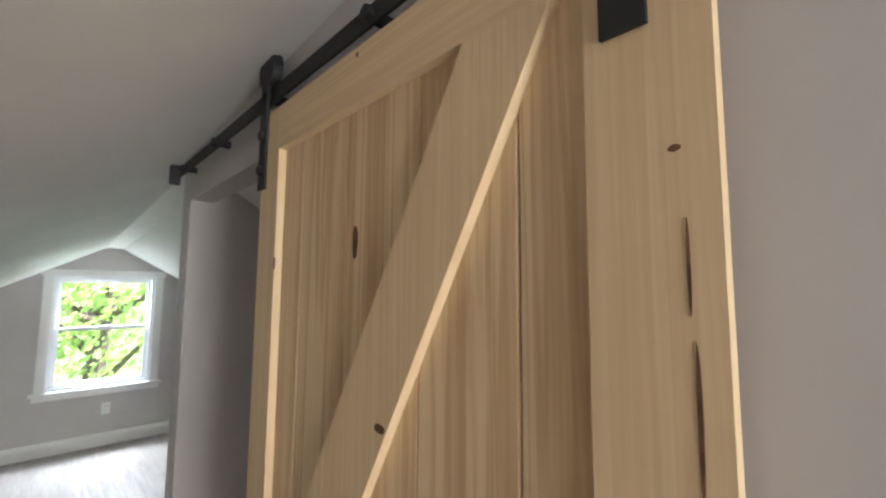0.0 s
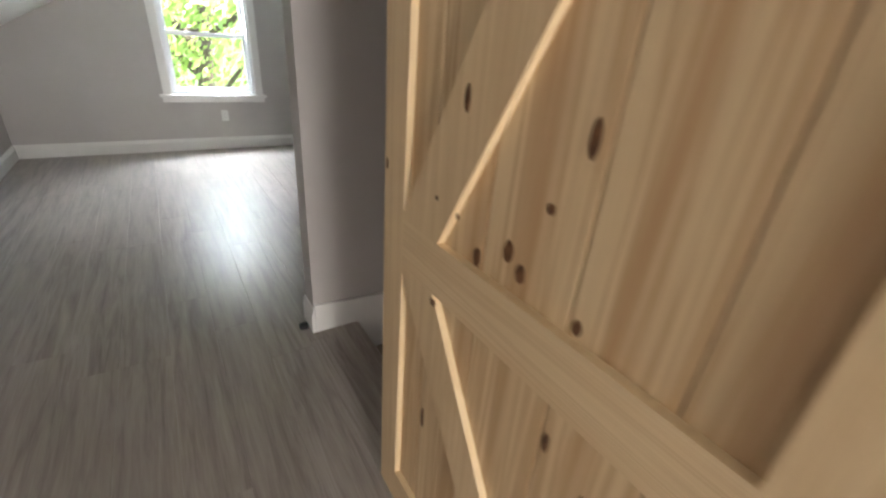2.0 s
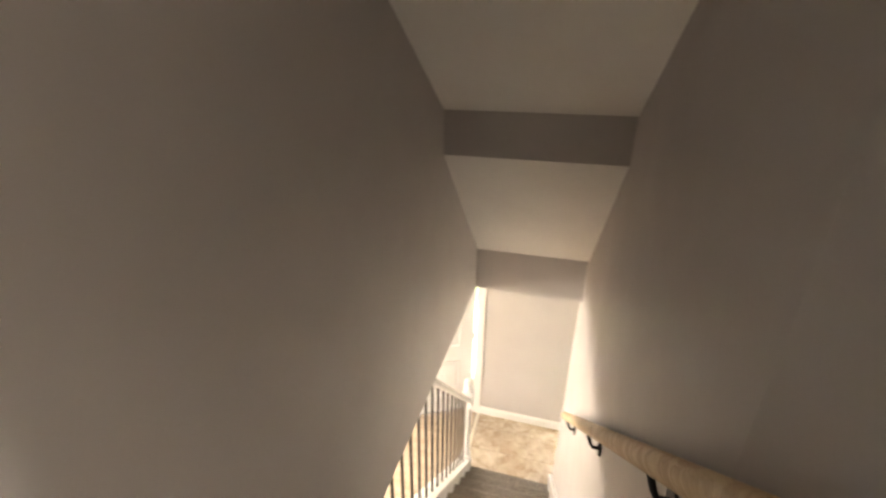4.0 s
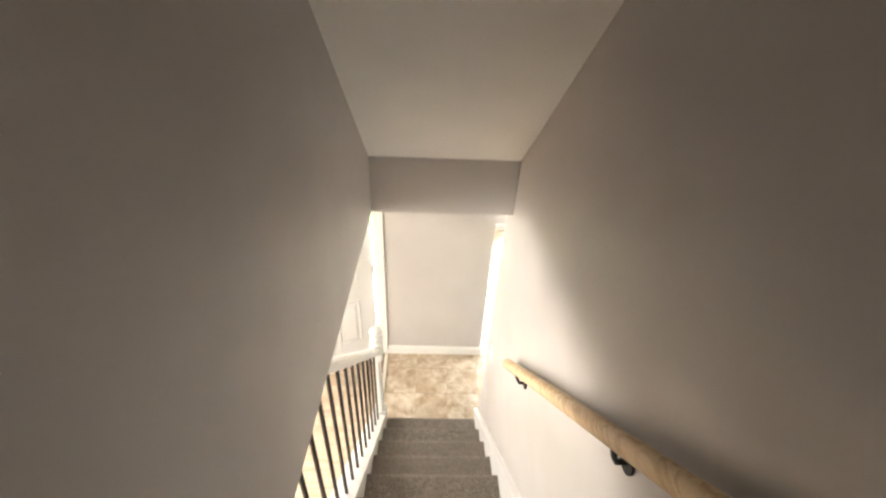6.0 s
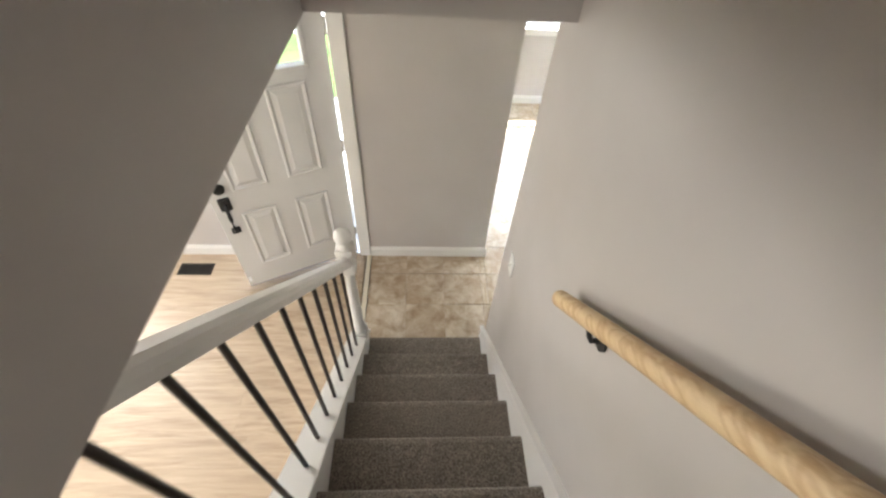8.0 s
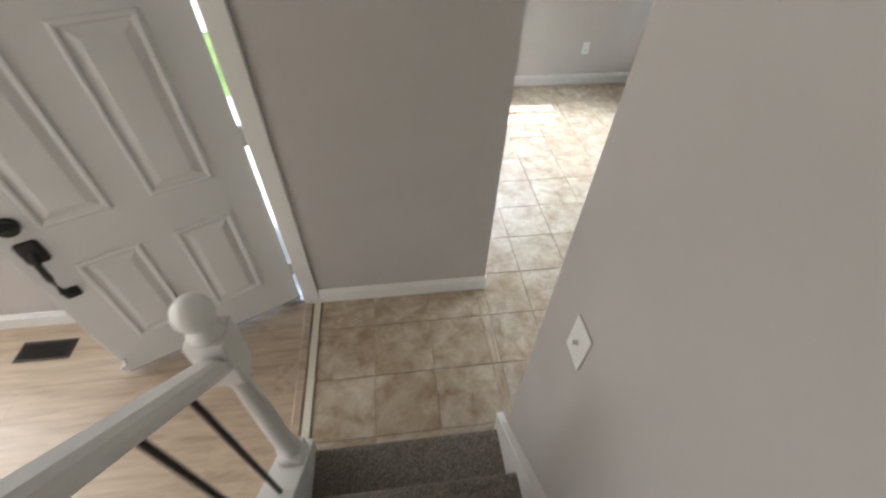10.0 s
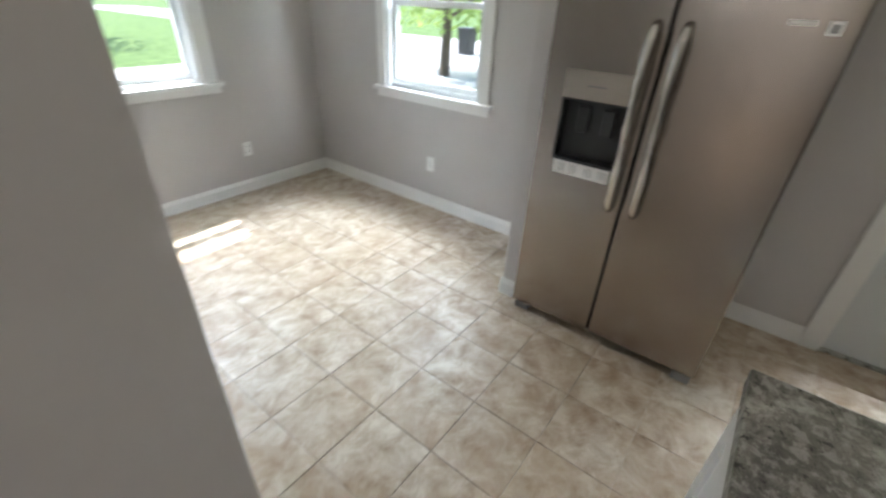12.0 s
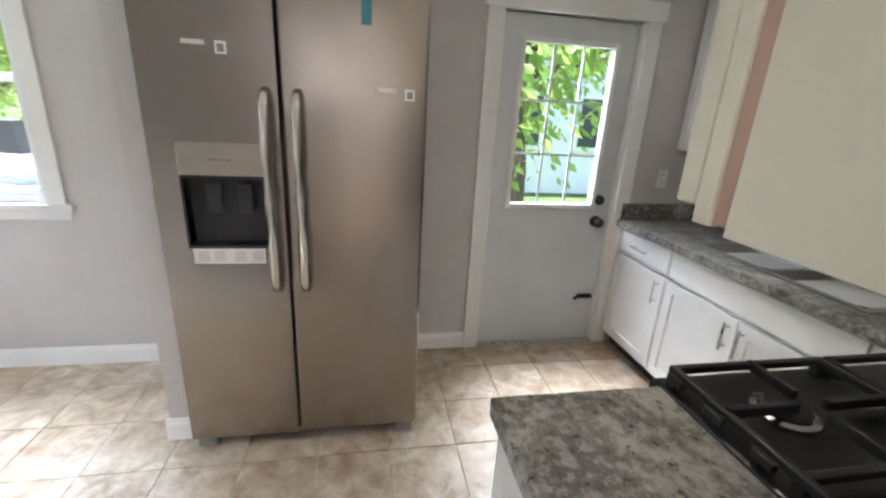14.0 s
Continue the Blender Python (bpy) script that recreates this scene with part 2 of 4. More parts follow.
M_ROOF = _m.color(_m.ramp(_m.noise(8, 4), (0.3, grey(0.07)), (0.7, grey(0.13)))).m


# ---- mesh helpers ----
def obj(name, bm, material, smooth=False):
    me = bpy.data.meshes.new(name)
    bmesh.ops.recalc_face_normals(bm, faces=bm.faces)
    bm.to_mesh(me)
    bm.free()
    if material:
        me.materials.append(material)
    if smooth:
        for p in me.polygons:
            p.use_smooth = True
    return new(name, me)


def part(name, bm, material, parent, label="", smooth=False):
    ob = obj(name, bm, material, smooth)
    ob.parent = parent
    return tagged(ob, label)


def thing(name, label, category, group="", kind="", at=None):
    ob = new(name)
    if at is not None:
        ob.matrix_world = at
    return tagged(ob, label, category, group, kind)


def box(lo, hi, bev=0.0, bm=None, seg=2):
    bm = bm or bmesh.new()
    lo, hi = Vector(lo), Vector(hi)
    r = bmesh.ops.create_cube(bm, size=1, matrix=Matrix.Translation((lo + hi) / 2) @ Matrix.Diagonal((*(hi - lo), 1)))
    if bev:
        edges = list({e for v in r["verts"] for e in v.link_edges})
        bmesh.ops.bevel(bm, geom=edges, offset=bev, segments=seg, affect="EDGES", profile=0.5)
    return bm


def prism(points, axis, a, b, bm=None, bev=0.0):
    """A polygon in the plane across an axis (0: y,z; 1: x,z; 2: x,y), drawn out from a to b."""
    bm = bm or bmesh.new()

    def put(p, v):
        q = [p[0], p[1]]
        q.insert(axis, v)
        return bm.verts.new(q)
    va = [put(p, a) for p in points]
    vb = [put(p, b) for p in points]
    bm.faces.new(va)
    bm.faces.new(list(reversed(vb)))
    n = len(points)
    for i in range(n):
        bm.faces.new((va[i], vb[i], vb[(i + 1) % n], va[(i + 1) % n]))
    if bev:
        bmesh.ops.bevel(bm, geom=list({e for v in va + vb for e in v.link_edges}), offset=bev, segments=2, affect="EDGES")
    return bm


def rod(p, q, r, bm=None, n=14, r2=None):
    bm = bm or bmesh.new()
    p, q = Vector(p), Vector(q)
    d = q - p
    m = Matrix.Translation((p + q) / 2) @ d.to_track_quat("Z", "Y").to_matrix().to_4x4()
    bmesh.ops.create_cone(bm, cap_ends=True, segments=n, radius1=r, radius2=r if r2 is None else r2, depth=d.length, matrix=m)
    return bm


def lathe(profile, at, bm=None, n=20):
    """Rings of (radius, height) about the upright axis through at."""
    bm = bm or bmesh.new()
    rings = []
    for r, z in profile:
        rings.append([bm.verts.new((at[0] + r * math.cos(i * math.tau / n), at[1] + r * math.sin(i * math.tau / n), at[2] + z)) for i in range(n)])
    for a, b in zip(rings, rings[1:]):
        for i in range(n):
            bm.faces.new((a[i], a[(i + 1) % n], b[(i + 1) % n], b[i]))
    bm.faces.new(rings[0][::-1])
    bm.faces.new(rings[-1])
    return bm


def tube(points, r, bm=None, n=10):
    bm = bm or bmesh.new()
    pts = [Vector(p) for p in points]
    rings = []
    for i, p in enumerate(pts):
        d = (pts[min(i + 1, len(pts) - 1)] - pts[max(i - 1, 0)]).normalized()
        m = d.to_track_quat("Z", "Y").to_matrix()
        rings.append([bm.verts.new(p + m @ Vector((r * math.cos(k * math.tau / n), r * math.sin(k * math.tau / n), 0))) for k in range(n)])
    for a, b in zip(rings, rings[1:]):
        for i in range(n):
            bm.faces.new((a[i], a[(i + 1) % n], b[(i + 1) % n], b[i]))
    bm.faces.new(rings[0][::-1])
    bm.faces.new(rings[-1])
    return bm


def structure(name, bm, material, label="", category="wall"):
    return tagged(obj(name, bm, material), label or name.replace("_", " "), category, kind="structure")


def holed(axis, a, b, u0, u1, z0, z1, holes, bm=None):
    """A wall slab across an axis (0 or 1) from a to b, with openings (u0, u1, z0, z1) through it."""
    bm = bm or bmesh.new()
    us = sorted({u0, u1, *[h[0] for h in holes], *[h[1] for h in holes]})
    zs = sorted({z0, z1, *[h[2] for h in holes], *[h[3] for h in holes]})
    for i in range(len(us) - 1):
        run = None
        for j in range(len(zs) - 1):
            uc, zc = (us[i] + us[i + 1]) / 2, (zs[j] + zs[j + 1]) / 2
            if any(h[0] < uc < h[1] and h[2] < zc < h[3] for h in holes):
                continue
            lo, hi = [us[i], zs[j]], [us[i + 1], zs[j + 1]]
            lo.insert(axis, a)
            hi.insert(axis, b)
            box(lo, hi, 0, bm)
    bmesh.ops.remove_doubles(bm, verts=bm.verts, dist=1e-5)
    bm.verts.index_update()
    seen = {}
    for f in bm.faces:
        seen.setdefault(frozenset(v.index for v in f.verts), []).append(f)
    bmesh.ops.delete(bm, geom=[f for fs in seen.values() if len(fs) > 1 for f in fs], context="FACES")
    return bm


# ---- large structure: the upper floor ----
def roof_z(y):
    """Underside of the roof across the attic."""
    return 4.56 - (0.575 * (y + 2.69) if y > -2.69 else 0.57 * (-2.84 - y) if y < -2.84 else 0)


KNEE_L, KNEE_R = -4.58, -0.70
AX1 = 5.3
WIN = (-3.215, -2.378, 3.14, 4.27)   # attic window opening y0 y1 z0 z1
structure("wall_gable", holed(0, GX - 0.14, GX, KNEE_L - 0.1, KNEE_R + 0.1, UF - 0.25, 4.9, [WIN]), M_WALL, "grey painted gable wall with a window")
structure("wall_knee", box((GX, KNEE_L - 0.1, UF - 0.25), (AX1, KNEE_L, 3.6)), M_WALL, "grey painted low knee wall")
structure("wall_attic_far_knee", box((GX, KNEE_R, UF - 0.25), (-0.125, KNEE_R + 0.1, 3.5)), M_WALL, "grey painted low knee wall")
# unseen wall; its opening is cut only for the added fill lamp
structure("wall_attic_back", holed(0, AX1, AX1 + 0.12, KNEE_L - 0.1, BY, UF - 0.25, 4.9, [(-4.05, -3.15, 3.2, 4.1)]), M_WALL, "grey painted rear attic wall")
# sloped ceiling: one folded slab, cut open over the stairwell
_bm = bmesh.new()
T = 0.08
up = 0.16
for y0, y1 in ((KNEE_L, -2.84), (-2.84, -2.69)):
    def rz(y, x):
        return roof_z(y) + up * max(0, (x - GX) / 4.0) * (1 if y > -3.0 else 0)
    ys = [y0, y1]
    for a, b in zip(ys, ys[1:]):
        vs = [_bm.verts.new((x, y, rz(y, x) + dz)) for dz in (0, T) for x in (GX - 0.1, AX1 + 0.1) for y in (a, b)]
        for q in ((0, 1, 3, 2), (4, 5, 7, 6), (0, 1, 5, 4), (2, 3, 7, 6), (0, 2, 6, 4), (1, 3, 7, 5)):
            _bm.faces.new([vs[i] for i in q])
vs = [_bm.verts.new(p) for p in ((GX - 0.1, -2.69, 4.56), (-0.06, -2.69, 4.715), (GX - 0.1, KNEE_R + 0.1, roof_z(KNEE_R + 0.1)), (-0.06, KNEE_R + 0.1, roof_z(KNEE_R + 0.1)))]
vt = [_bm.verts.new(v.co + Vector((0, 0, T))) for v in vs]
for q in ((vs[0], vs[1], vs[3], vs[2]), (vt[0], vt[1], vt[3], vt[2]), (vs[0], vs[1], vt[1], vt[0]), (vs[1], vs[3], vt[3], vt[1]), (vs[2], vs[3], vt[3], vt[2]), (vs[0], vs[2], vt[2], vt[0])):
    _bm.faces.new(q)
structure("ceiling_attic", _bm, M_CEIL, "white sloped attic ceiling", "ceiling")

# stairwell: side walls, header walls and stepped sloped ceilings
structure("wall_stair_left", prism([(BY, CL - 0.01), (-0.066, CL - 0.01), (-0.066, 4.3), (BY, 4.85)], 0, -0.12, 0.0), M_WALL, "grey stairwell wall over the open balustrade")
structure("wall_stair_right", prism([(-0.02, 0), (-0.02, CL), (-0.19, 4.3), (-2.45, 4.85), (-2.45, 0)], 0, SW, SW + 0.1), M_WALL, "grey stairwell wall with a handrail")
structure("wall_stair_right_top", prism([(SW, -2.45), (SW + 0.1, -2.45), (SW + 0.1, BY + 0.08), (SW + 0.055, BY + 0.08)], 2, 0, 4.85), M_WALL, "grey stairwell wall at the attic opening")
structure("wall_barn_door", box((SW + 0.062, BY, UF - 0.2), (AX1, BY + 0.08, 4.85)), M_WALL, "grey wall behind the sliding barn door")
structure("wall_stair_opening_header", box((0.0, BY, 4.50), (SW + 0.061, BY + 0.08, 4.85)), M_WALL, "wall strip over the stair opening")
_bm = bmesh.new()
prism([(BY + 0.08, 4.60), (-1.13, 3.64), (-1.13, 3.455), (-0.18, 2.605), (-0.18, CL), (-0.06, CL), (-0.06, 2.7), (-1.0, 3.9), (BY + 0.08, 4.9)], 0, 0.0, SW + 0.09, _bm)
sc = structure("ceiling_stairs", _bm, M_CEIL, "white stepped sloping ceiling over the stairs", "ceiling")
structure("wall_stair_header_upper", box((0.001, -1.136, 3.452), (SW - 0.001, -1.131, 3.642)), M_WALL, "grey header in the stair ceiling")
structure("wall_stair_header_lower", box((0.001, -0.187, CL - 0.002), (SW - 0.001, -0.182, 2.607)), M_WALL, "grey header at the foot of the stair ceiling")

# floors
structure("floor_attic", box((GX - 0.1, KNEE_L - 0.1, UF - 0.2), (AX1 + 0.1, BY + 0.2, UF - 0.012)), M_DARK, "attic subfloor under laminate planks", "floor")
structure("floor_attic_side", box((GX - 0.1, BY + 0.2, UF - 0.2), (-0.125, KNEE_R + 0.1, UF - 0.012)), M_DARK, "attic subfloor under laminate planks", "floor")

# ---- large structure: the lower floor ----
structure("wall_stair_curb", prism([(0.03, 0), (0.03, 0.24), (-2.113, 0.275 + 2.113 * RISE / RUN), (-2.113, CL - 0.012), (BY, CL - 0.012), (BY, 0)], 0, -0.10, -0.002), M_TRIM, "white stair curb under the balusters")
FD = (-1.078, -0.158, 0.0, 2.075)   # front doorway
# the opening left of the doorway is unseen, cut for the added lamp
structure("wall_end", holed(1, EY, EY + 0.12, -4.2, 0.885, 0, CL, [FD, (-3.6, -2.4, 0.8, 2.1)]), M_WALL, "grey wall facing the foot of the stairs")
structure("wall_dining_west", box((0.765, EY + 0.12, 0), (0.885, FY + 0.12, CL)), M_WALL, "grey dining side wall")
FW = (1.28, 2.165, 0.915, 2.06)
structure("wall_dining_front", holed(1, FY, FY + 0.14, 0.885, KX + 0.14, 0, CL, [FW]), M_WALL, "grey dining wall with a window")
KW = (1.735, 2.625, 0.905, 2.06)
BD = (-1.315, -0.495, 0.0, 1.965)
structure("wall_kitchen_outer", holed(0, KX, KX + 0.14, SKY - 0.12, FY, 0, CL, [KW, BD]), M_WALL, "grey kitchen wall with window and back door")
structure("wall_sink", box((SW + 0.1, SKY - 0.12, 0), (KX, SKY, CL)), M_WALL, "grey wall behind the sink")
structure("wall_fridge_stub", box((2.53, 0.945, 0), (KX, 1.045, CL)), M_WALL, "grey stub wall beside the refrigerator")
# unseen wall, opened only to let the added lamp shine in
structure("wall_living_west", holed(0, -4.32, -4.2, -4.2, EY + 0.12, 0, CL, [(-3.2, -1.8, 0.8, 2.1)]), M_WALL, "living room wall")
structure("wall_living_south", box((-4.2, -4.32, 0), (SW, -4.2, CL)), M_WALL, "living room wall")
structure("wall_kitchen_end", box((SW, -4.2, 0), (SW + 0.1, -2.82, CL)), M_WALL, "plain wall closing the lower floor")
_bm = box((-4.32, -4.32, CL), (-0.12, EY + 0.12, CL + 0.2))
box((-0.12, -0.06, CL), (0.885, EY + 0.12, CL + 0.2), 0, _bm)
box((0.885, SKY - 0.12, CL), (KX + 0.14, FY + 0.14, CL + 0.2), 0, _bm)
structure("ceiling_lower", _bm, M_CEIL, "white lower floor ceiling", "ceiling")
_bm = box((-0.07, 0.0, -0.15), (0.885, EY, -0.008))
box((0.765, SKY, -0.15), (KX, FY, -0.008), 0, _bm)
floor_tile = structure("floor_tile", _bm, M_GROUT, "beige mottled tile floor with pale grout", "floor")
floor_living = structure("floor_living", box((-4.2, -4.2, -0.15), (-0.07, EY, -0.008)), M_DARK, "light oak plank floor", "floor")
floor_lam = bpy.data.objects["floor_attic"]

# ground outside
structure("ground", box((-400, -400, -0.9), (400, 400, -0.45)), M_LAWN, "green lawn round the house", "ground")
structure("porch", box((-4.0, EY + 0.12, -0.45), (0.76, 3.6, -0.05), 0.01), M_CONC, "pale concrete front porch", "porch")
# unseen slab, added to keep direct sun off the floor inside the doorway
structure("porch_roof", box((-4.0, EY + 0.12, 2.5), (0.76, 2.75, 2.6)), M_EXT, "unseen white slab added over the porch to block the sun", "roof")
structure("road", box((-60, 6.5, -0.449), (60, 14.5, -0.43)), M_CONC, "pale concrete road", "road")
structure("road_side", box((16, -60, -0.448), (22, 60, -0.428)), M_CONC, "pale concrete road", "road")


# ---- trim ----
def baseboard(name, pts, h=0.10, z=0.0, t=0.014):
    """A moulded board along a wall line from p to q; the room lies to the left of the way."""
    bm = bmesh.new()
    (x0, y0), (x1, y1) = pts
    d = Vector((x1 - x0, y1 - y0, 0))
    n = Vector((-d.y, d.x, 0)).normalized()
    prof = [(0, 0), (t, 0), (t, h * 0.72), (t * 0.72, h * 0.82), (t * 0.5, h * 0.9), (t * 0.35, h), (0, h)]
    a = [bm.verts.new(Vector((x0, y0, z)) + n * u + Vector((0, 0, v))) for u, v in prof]
    b = [bm.verts.new(Vector((x1, y1, z)) + n * u + Vector((0, 0, v))) for u, v in prof]
    bm.faces.new(a)
    bm.faces.new(b[::-1])
    for i in range(len(prof)):
        bm.faces.new((a[i], a[(i + 1) % len(prof)], b[(i + 1) % len(prof)], b[i]))
    return tagged(obj(name, bm, M_TRIM), "white moulded baseboard", "baseboard", kind="structure")


baseboard("baseboard_gable", ((GX, KNEE_R), (GX, KNEE_L)), 0.13, UF)
baseboard("baseboard_knee", ((GX, KNEE_L), (AX1, KNEE_L)), 0.13, UF)
baseboard("baseboard_barn", ((AX1, BY), (SW + 0.07, BY)), 0.13, UF)
baseboard("baseboard_stub", ((0.014, BY), (-0.134, BY)), 0.13, UF)
baseboard("baseboard_stub_side", ((-0.12, BY), (-0.12, KNEE_R)), 0.13, UF)
baseboard("baseboard_end", ((0.885, EY), (-0.079, EY)), 0.105)
baseboard("baseboard_end_return", ((0.885, FY), (0.885, EY - 0.014)), 0.105)
baseboard("baseboard_living", ((-1.18, EY), (-4.2, EY)), 0.105)
baseboard("baseboard_front", ((KX, FY), (0.885, FY)), 0.105)
baseboard("baseboard_outer", ((KX, 1.045), (KX, FY)), 0.105)
baseboard("baseboard_outer_short", ((KX, -0.41), (KX, 0.945)), 0.105)
baseboard("baseboard_stub_end", ((2.53, 0.945), (2.53, 1.059)), 0.105)
baseboard("baseboard_stub_face", ((2.53, 1.045), (KX, 1.045)), 0.105)

# skirt boards of the stairs
S = RISE / RUN


def nose(y):
    return RISE - y * S


_bm = prism([(0.03, 0.0), (0.03, 0.30), (-0.02, nose(0) + 0.14), (-2.64, nose(-2.64) + 0.155), (-2.68, UF + 0.10), (-2.68, UF - 0.28)], 0, SW - 0.02, SW)
structure("trim_skirt_right", _bm, M_TRIM, "white stair skirt board", "trim")
_bm = prism([(0.035, 0.302), (-0.02, nose(0) + 0.142), (-2.64, nose(-2.64) + 0.157), (-2.64, nose(-2.64) + 0.135), (-0.02, nose(0) + 0.118), (0.035, 0.28)], 0, SW - 0.028, SW)
structure("trim_skirt_cap", _bm, M_TRIM, "moulded top of the stair skirt", "trim")
_bm = prism([(-2.113, nose(-2.113)), (-2.113, nose(-2.113) + 0.25), (-2.52, nose(-2.52) + 0.28), (BY + 0.002, UF + 0.15), (BY + 0.002, UF), (-2.75, UF - 0.2)], 0, 0.0, 0.016)
structure("trim_skirt_left", _bm, M_TRIM, "white stair skirt board on the wall", "trim")
_bm = prism([(0.03, 0.245), (-2.113, nose(-2.113) + 0.083), (-2.113, nose(-2.113) + 0.108), (0.03, 0.270)], 0, -0.112, 0.008, None, 0.003)
structure("trim_curb_cap", _bm, M_TRIM, "white cap board on the stair curb", "trim")

# steps
stairs = thing("stairs", "straight stairs with worn brown-grey carpet", "stairs", kind="structure")
for k in range(1, 13):
    y, z = -RUN * (k - 1), RISE * k
    _bm = bmesh.new()
    pr = [(y - RUN - 0.02, z - 0.03), (y - RUN - 0.02, z), (y - 0.012, z), (y + 0.006, z - 0.005), (y + 0.014, z - 0.018), (y + 0.006, z - 0.032), (y - 0.012, z - 0.042), (y - 0.016, z - RISE - 0.002), (y - 0.06, z - RISE - 0.002), (y - 0.06, z - 0.03)]
    prism(pr, 0, 0.0, SW - 0.02, _bm)
    part("step", _bm, M_CARPET, stairs, smooth=False)
# laminate landing edge
_bm = prism([(BY + 0.02, UF - 0.02), (BY + 0.02, UF), (-2.70, UF), (-2.685, UF - 0.008), (-2.69, UF - 0.028), (-2.705, UF - 0.03), (-2.72, UF - RISE), (-2.78, UF - RISE), (-2.78, UF - 0.02)], 0, 0.016, SW + 0.062)
structure("floor_landing", _bm, M_LAM, "grey laminate landing with a rounded nosing", "floor")
structure("floor_landing_core", box((0.0, BY + 0.02, UF - 0.25), (SW + 0.06, -2.79, UF - 0.022)), M_DARK, "landing joist", "floor")


# ---- windows and doors ----
def sash_window(name, axis, face, out, u0, u1, z0, z1, meet, casing=0.10, head=True):
    """A double-hung window in an opening; face is the room side of the wall, out the way outside (+1 or -1)."""
    w = thing(name, "white double-hung window with flat white casing", "window", kind="structure")

    def bx(ua, ub, da, db, za, zb, bev=0.003):
        lo, hi = [ua, za], [ub, zb]
        d0, d1 = sorted((face + out * da, face + out * db))
        lo.insert(axis, d0)
        hi.insert(axis, d1)
        return box(lo, hi, bev)
    c = casing
    part("side_casing", bx(u0 - c, u0 + 0.004, -0.018, -0.001, z0, z1), M_TRIM, w)
    part("side_casing", bx(u1 - 0.004, u1 + c, -0.018, -0.001, z0, z1), M_TRIM, w)
    part("head_casing", bx(u0 - c - 0.02, u1 + c + 0.02, -0.022, -0.001, z1, z1 + 0.06), M_TRIM, w)
    part("window_sill", bx(u0 - c - 0.035, u1 + c + 0.035, -0.04, 0.03, z0 - 0.028, z0), M_TRIM, w)
    part("apron", bx(u0 - c - 0.012, u1 + c + 0.012, -0.016, -0.001, z0 - 0.08, z0 - 0.03), M_TRIM, w)
    for ua, ub in ((u0, u0 + 0.03), (u1 - 0.03, u1)):
        part("jamb", bx(ua, ub, 0.0, 0.13, z0, z1, 0), M_VINYL, w)
    part("head_jamb", bx(u0 + 0.03, u1 - 0.03, 0.0, 0.13, z1 - 0.03, z1, 0), M_VINYL, w)
    part("sill_frame", bx(u0 + 0.03, u1 - 0.03, 0.03, 0.13, z0, z0 + 0.03, 0), M_VINYL, w)
    for nm, za, zb, d in (("lower_sash", z0 + 0.03, meet + 0.02, 0.05), ("upper_sash", meet - 0.02, z1 - 0.03, 0.085)):
        s = 0.038
        bm = bx(u0 + 0.03, u0 + 0.03 + s, d, d + 0.03, za, zb)
        for q in ((u1 - 0.03 - s, u1 - 0.03, za, zb), (u0 + 0.03 + s, u1 - 0.03 - s, za, za + s), (u0 + 0.03 + s, u1 - 0.03 - s, zb - s, zb)):
            lo, hi = [q[0], q[2]], [q[1], q[3]]
            d0, d1 = sorted((face + out * d, face + out * (d + 0.03)))
            lo.insert(axis, d0)
            hi.insert(axis, d1)
            box(lo, hi, 0.003, bm)
        sash = part(nm, bm, M_VINYL, w)
        pane = part("pane", bx(u0 + 0.03 + s, u1 - 0.03 - s, d + 0.013, d + 0.017, za + s, zb - s, 0), M_GLASS, sash)
        pane.visible_shadow = False
    lk = part("sash_lock", bx((u0 + u1) / 2 - 0.03, (u0 + u1) / 2 + 0.03, 0.035, 0.052, meet + 0.012, meet + 0.03), M_VINYL, w)
    return w


sash_window("window_attic", 0, GX, -1, *WIN, 3.73, 0.075)
sash_window("window_dining_side", 0, KX, 1, *KW, 1.485, 0.075)
sash_window("window_dining_front", 1, FY, 1, *FW, 1.485, 0.11)


def frame_door(name, axis, face, u0, u1, z1, w=0.09, side=-1, label="white door casing"):
    f = thing(name, label, "door frame", kind="structure")

    def bx(ua, ub, da, db, za, zb):
        lo, hi = [ua, za], [ub, zb]
        d0, d1 = sorted((face + side * da, face + side * db))
        lo.insert(axis, d0)
        hi.insert(axis, d1)
        return box(lo, hi, 0.003)
    part("side_casing", bx(u0 - w, u0 + 0.004, 0.001, 0.02, 0, z1), M_TRIM, f)
    part("side_casing", bx(u1 - 0.004, u1 + w, 0.001, 0.02, 0, z1), M_TRIM, f)
    part("head_casing", bx(u0 - w - 0.015, u1 + w + 0.015, 0.001, 0.024, z1, z1 + 0.10), M_TRIM, f)
    part("jamb", bx(u0 - 0.001, u0 + 0.014, -0.13, 0.0, 0, z1), M_TRIM, f)
    part("jamb", bx(u1 - 0.014, u1 + 0.001, -0.13, 0.0, 0, z1), M_TRIM, f)
    part("threshold", bx(u0, u1, -0.14, 0.0, -0.005, 0.012), M_NICKEL, f)
    return f


frame_door("frame_front_door", 1, EY, FD[0], FD[1], FD[3], 0.078)
frame_door("frame_back_door", 0, KX, BD[0], BD[1], BD[3], 0.085)


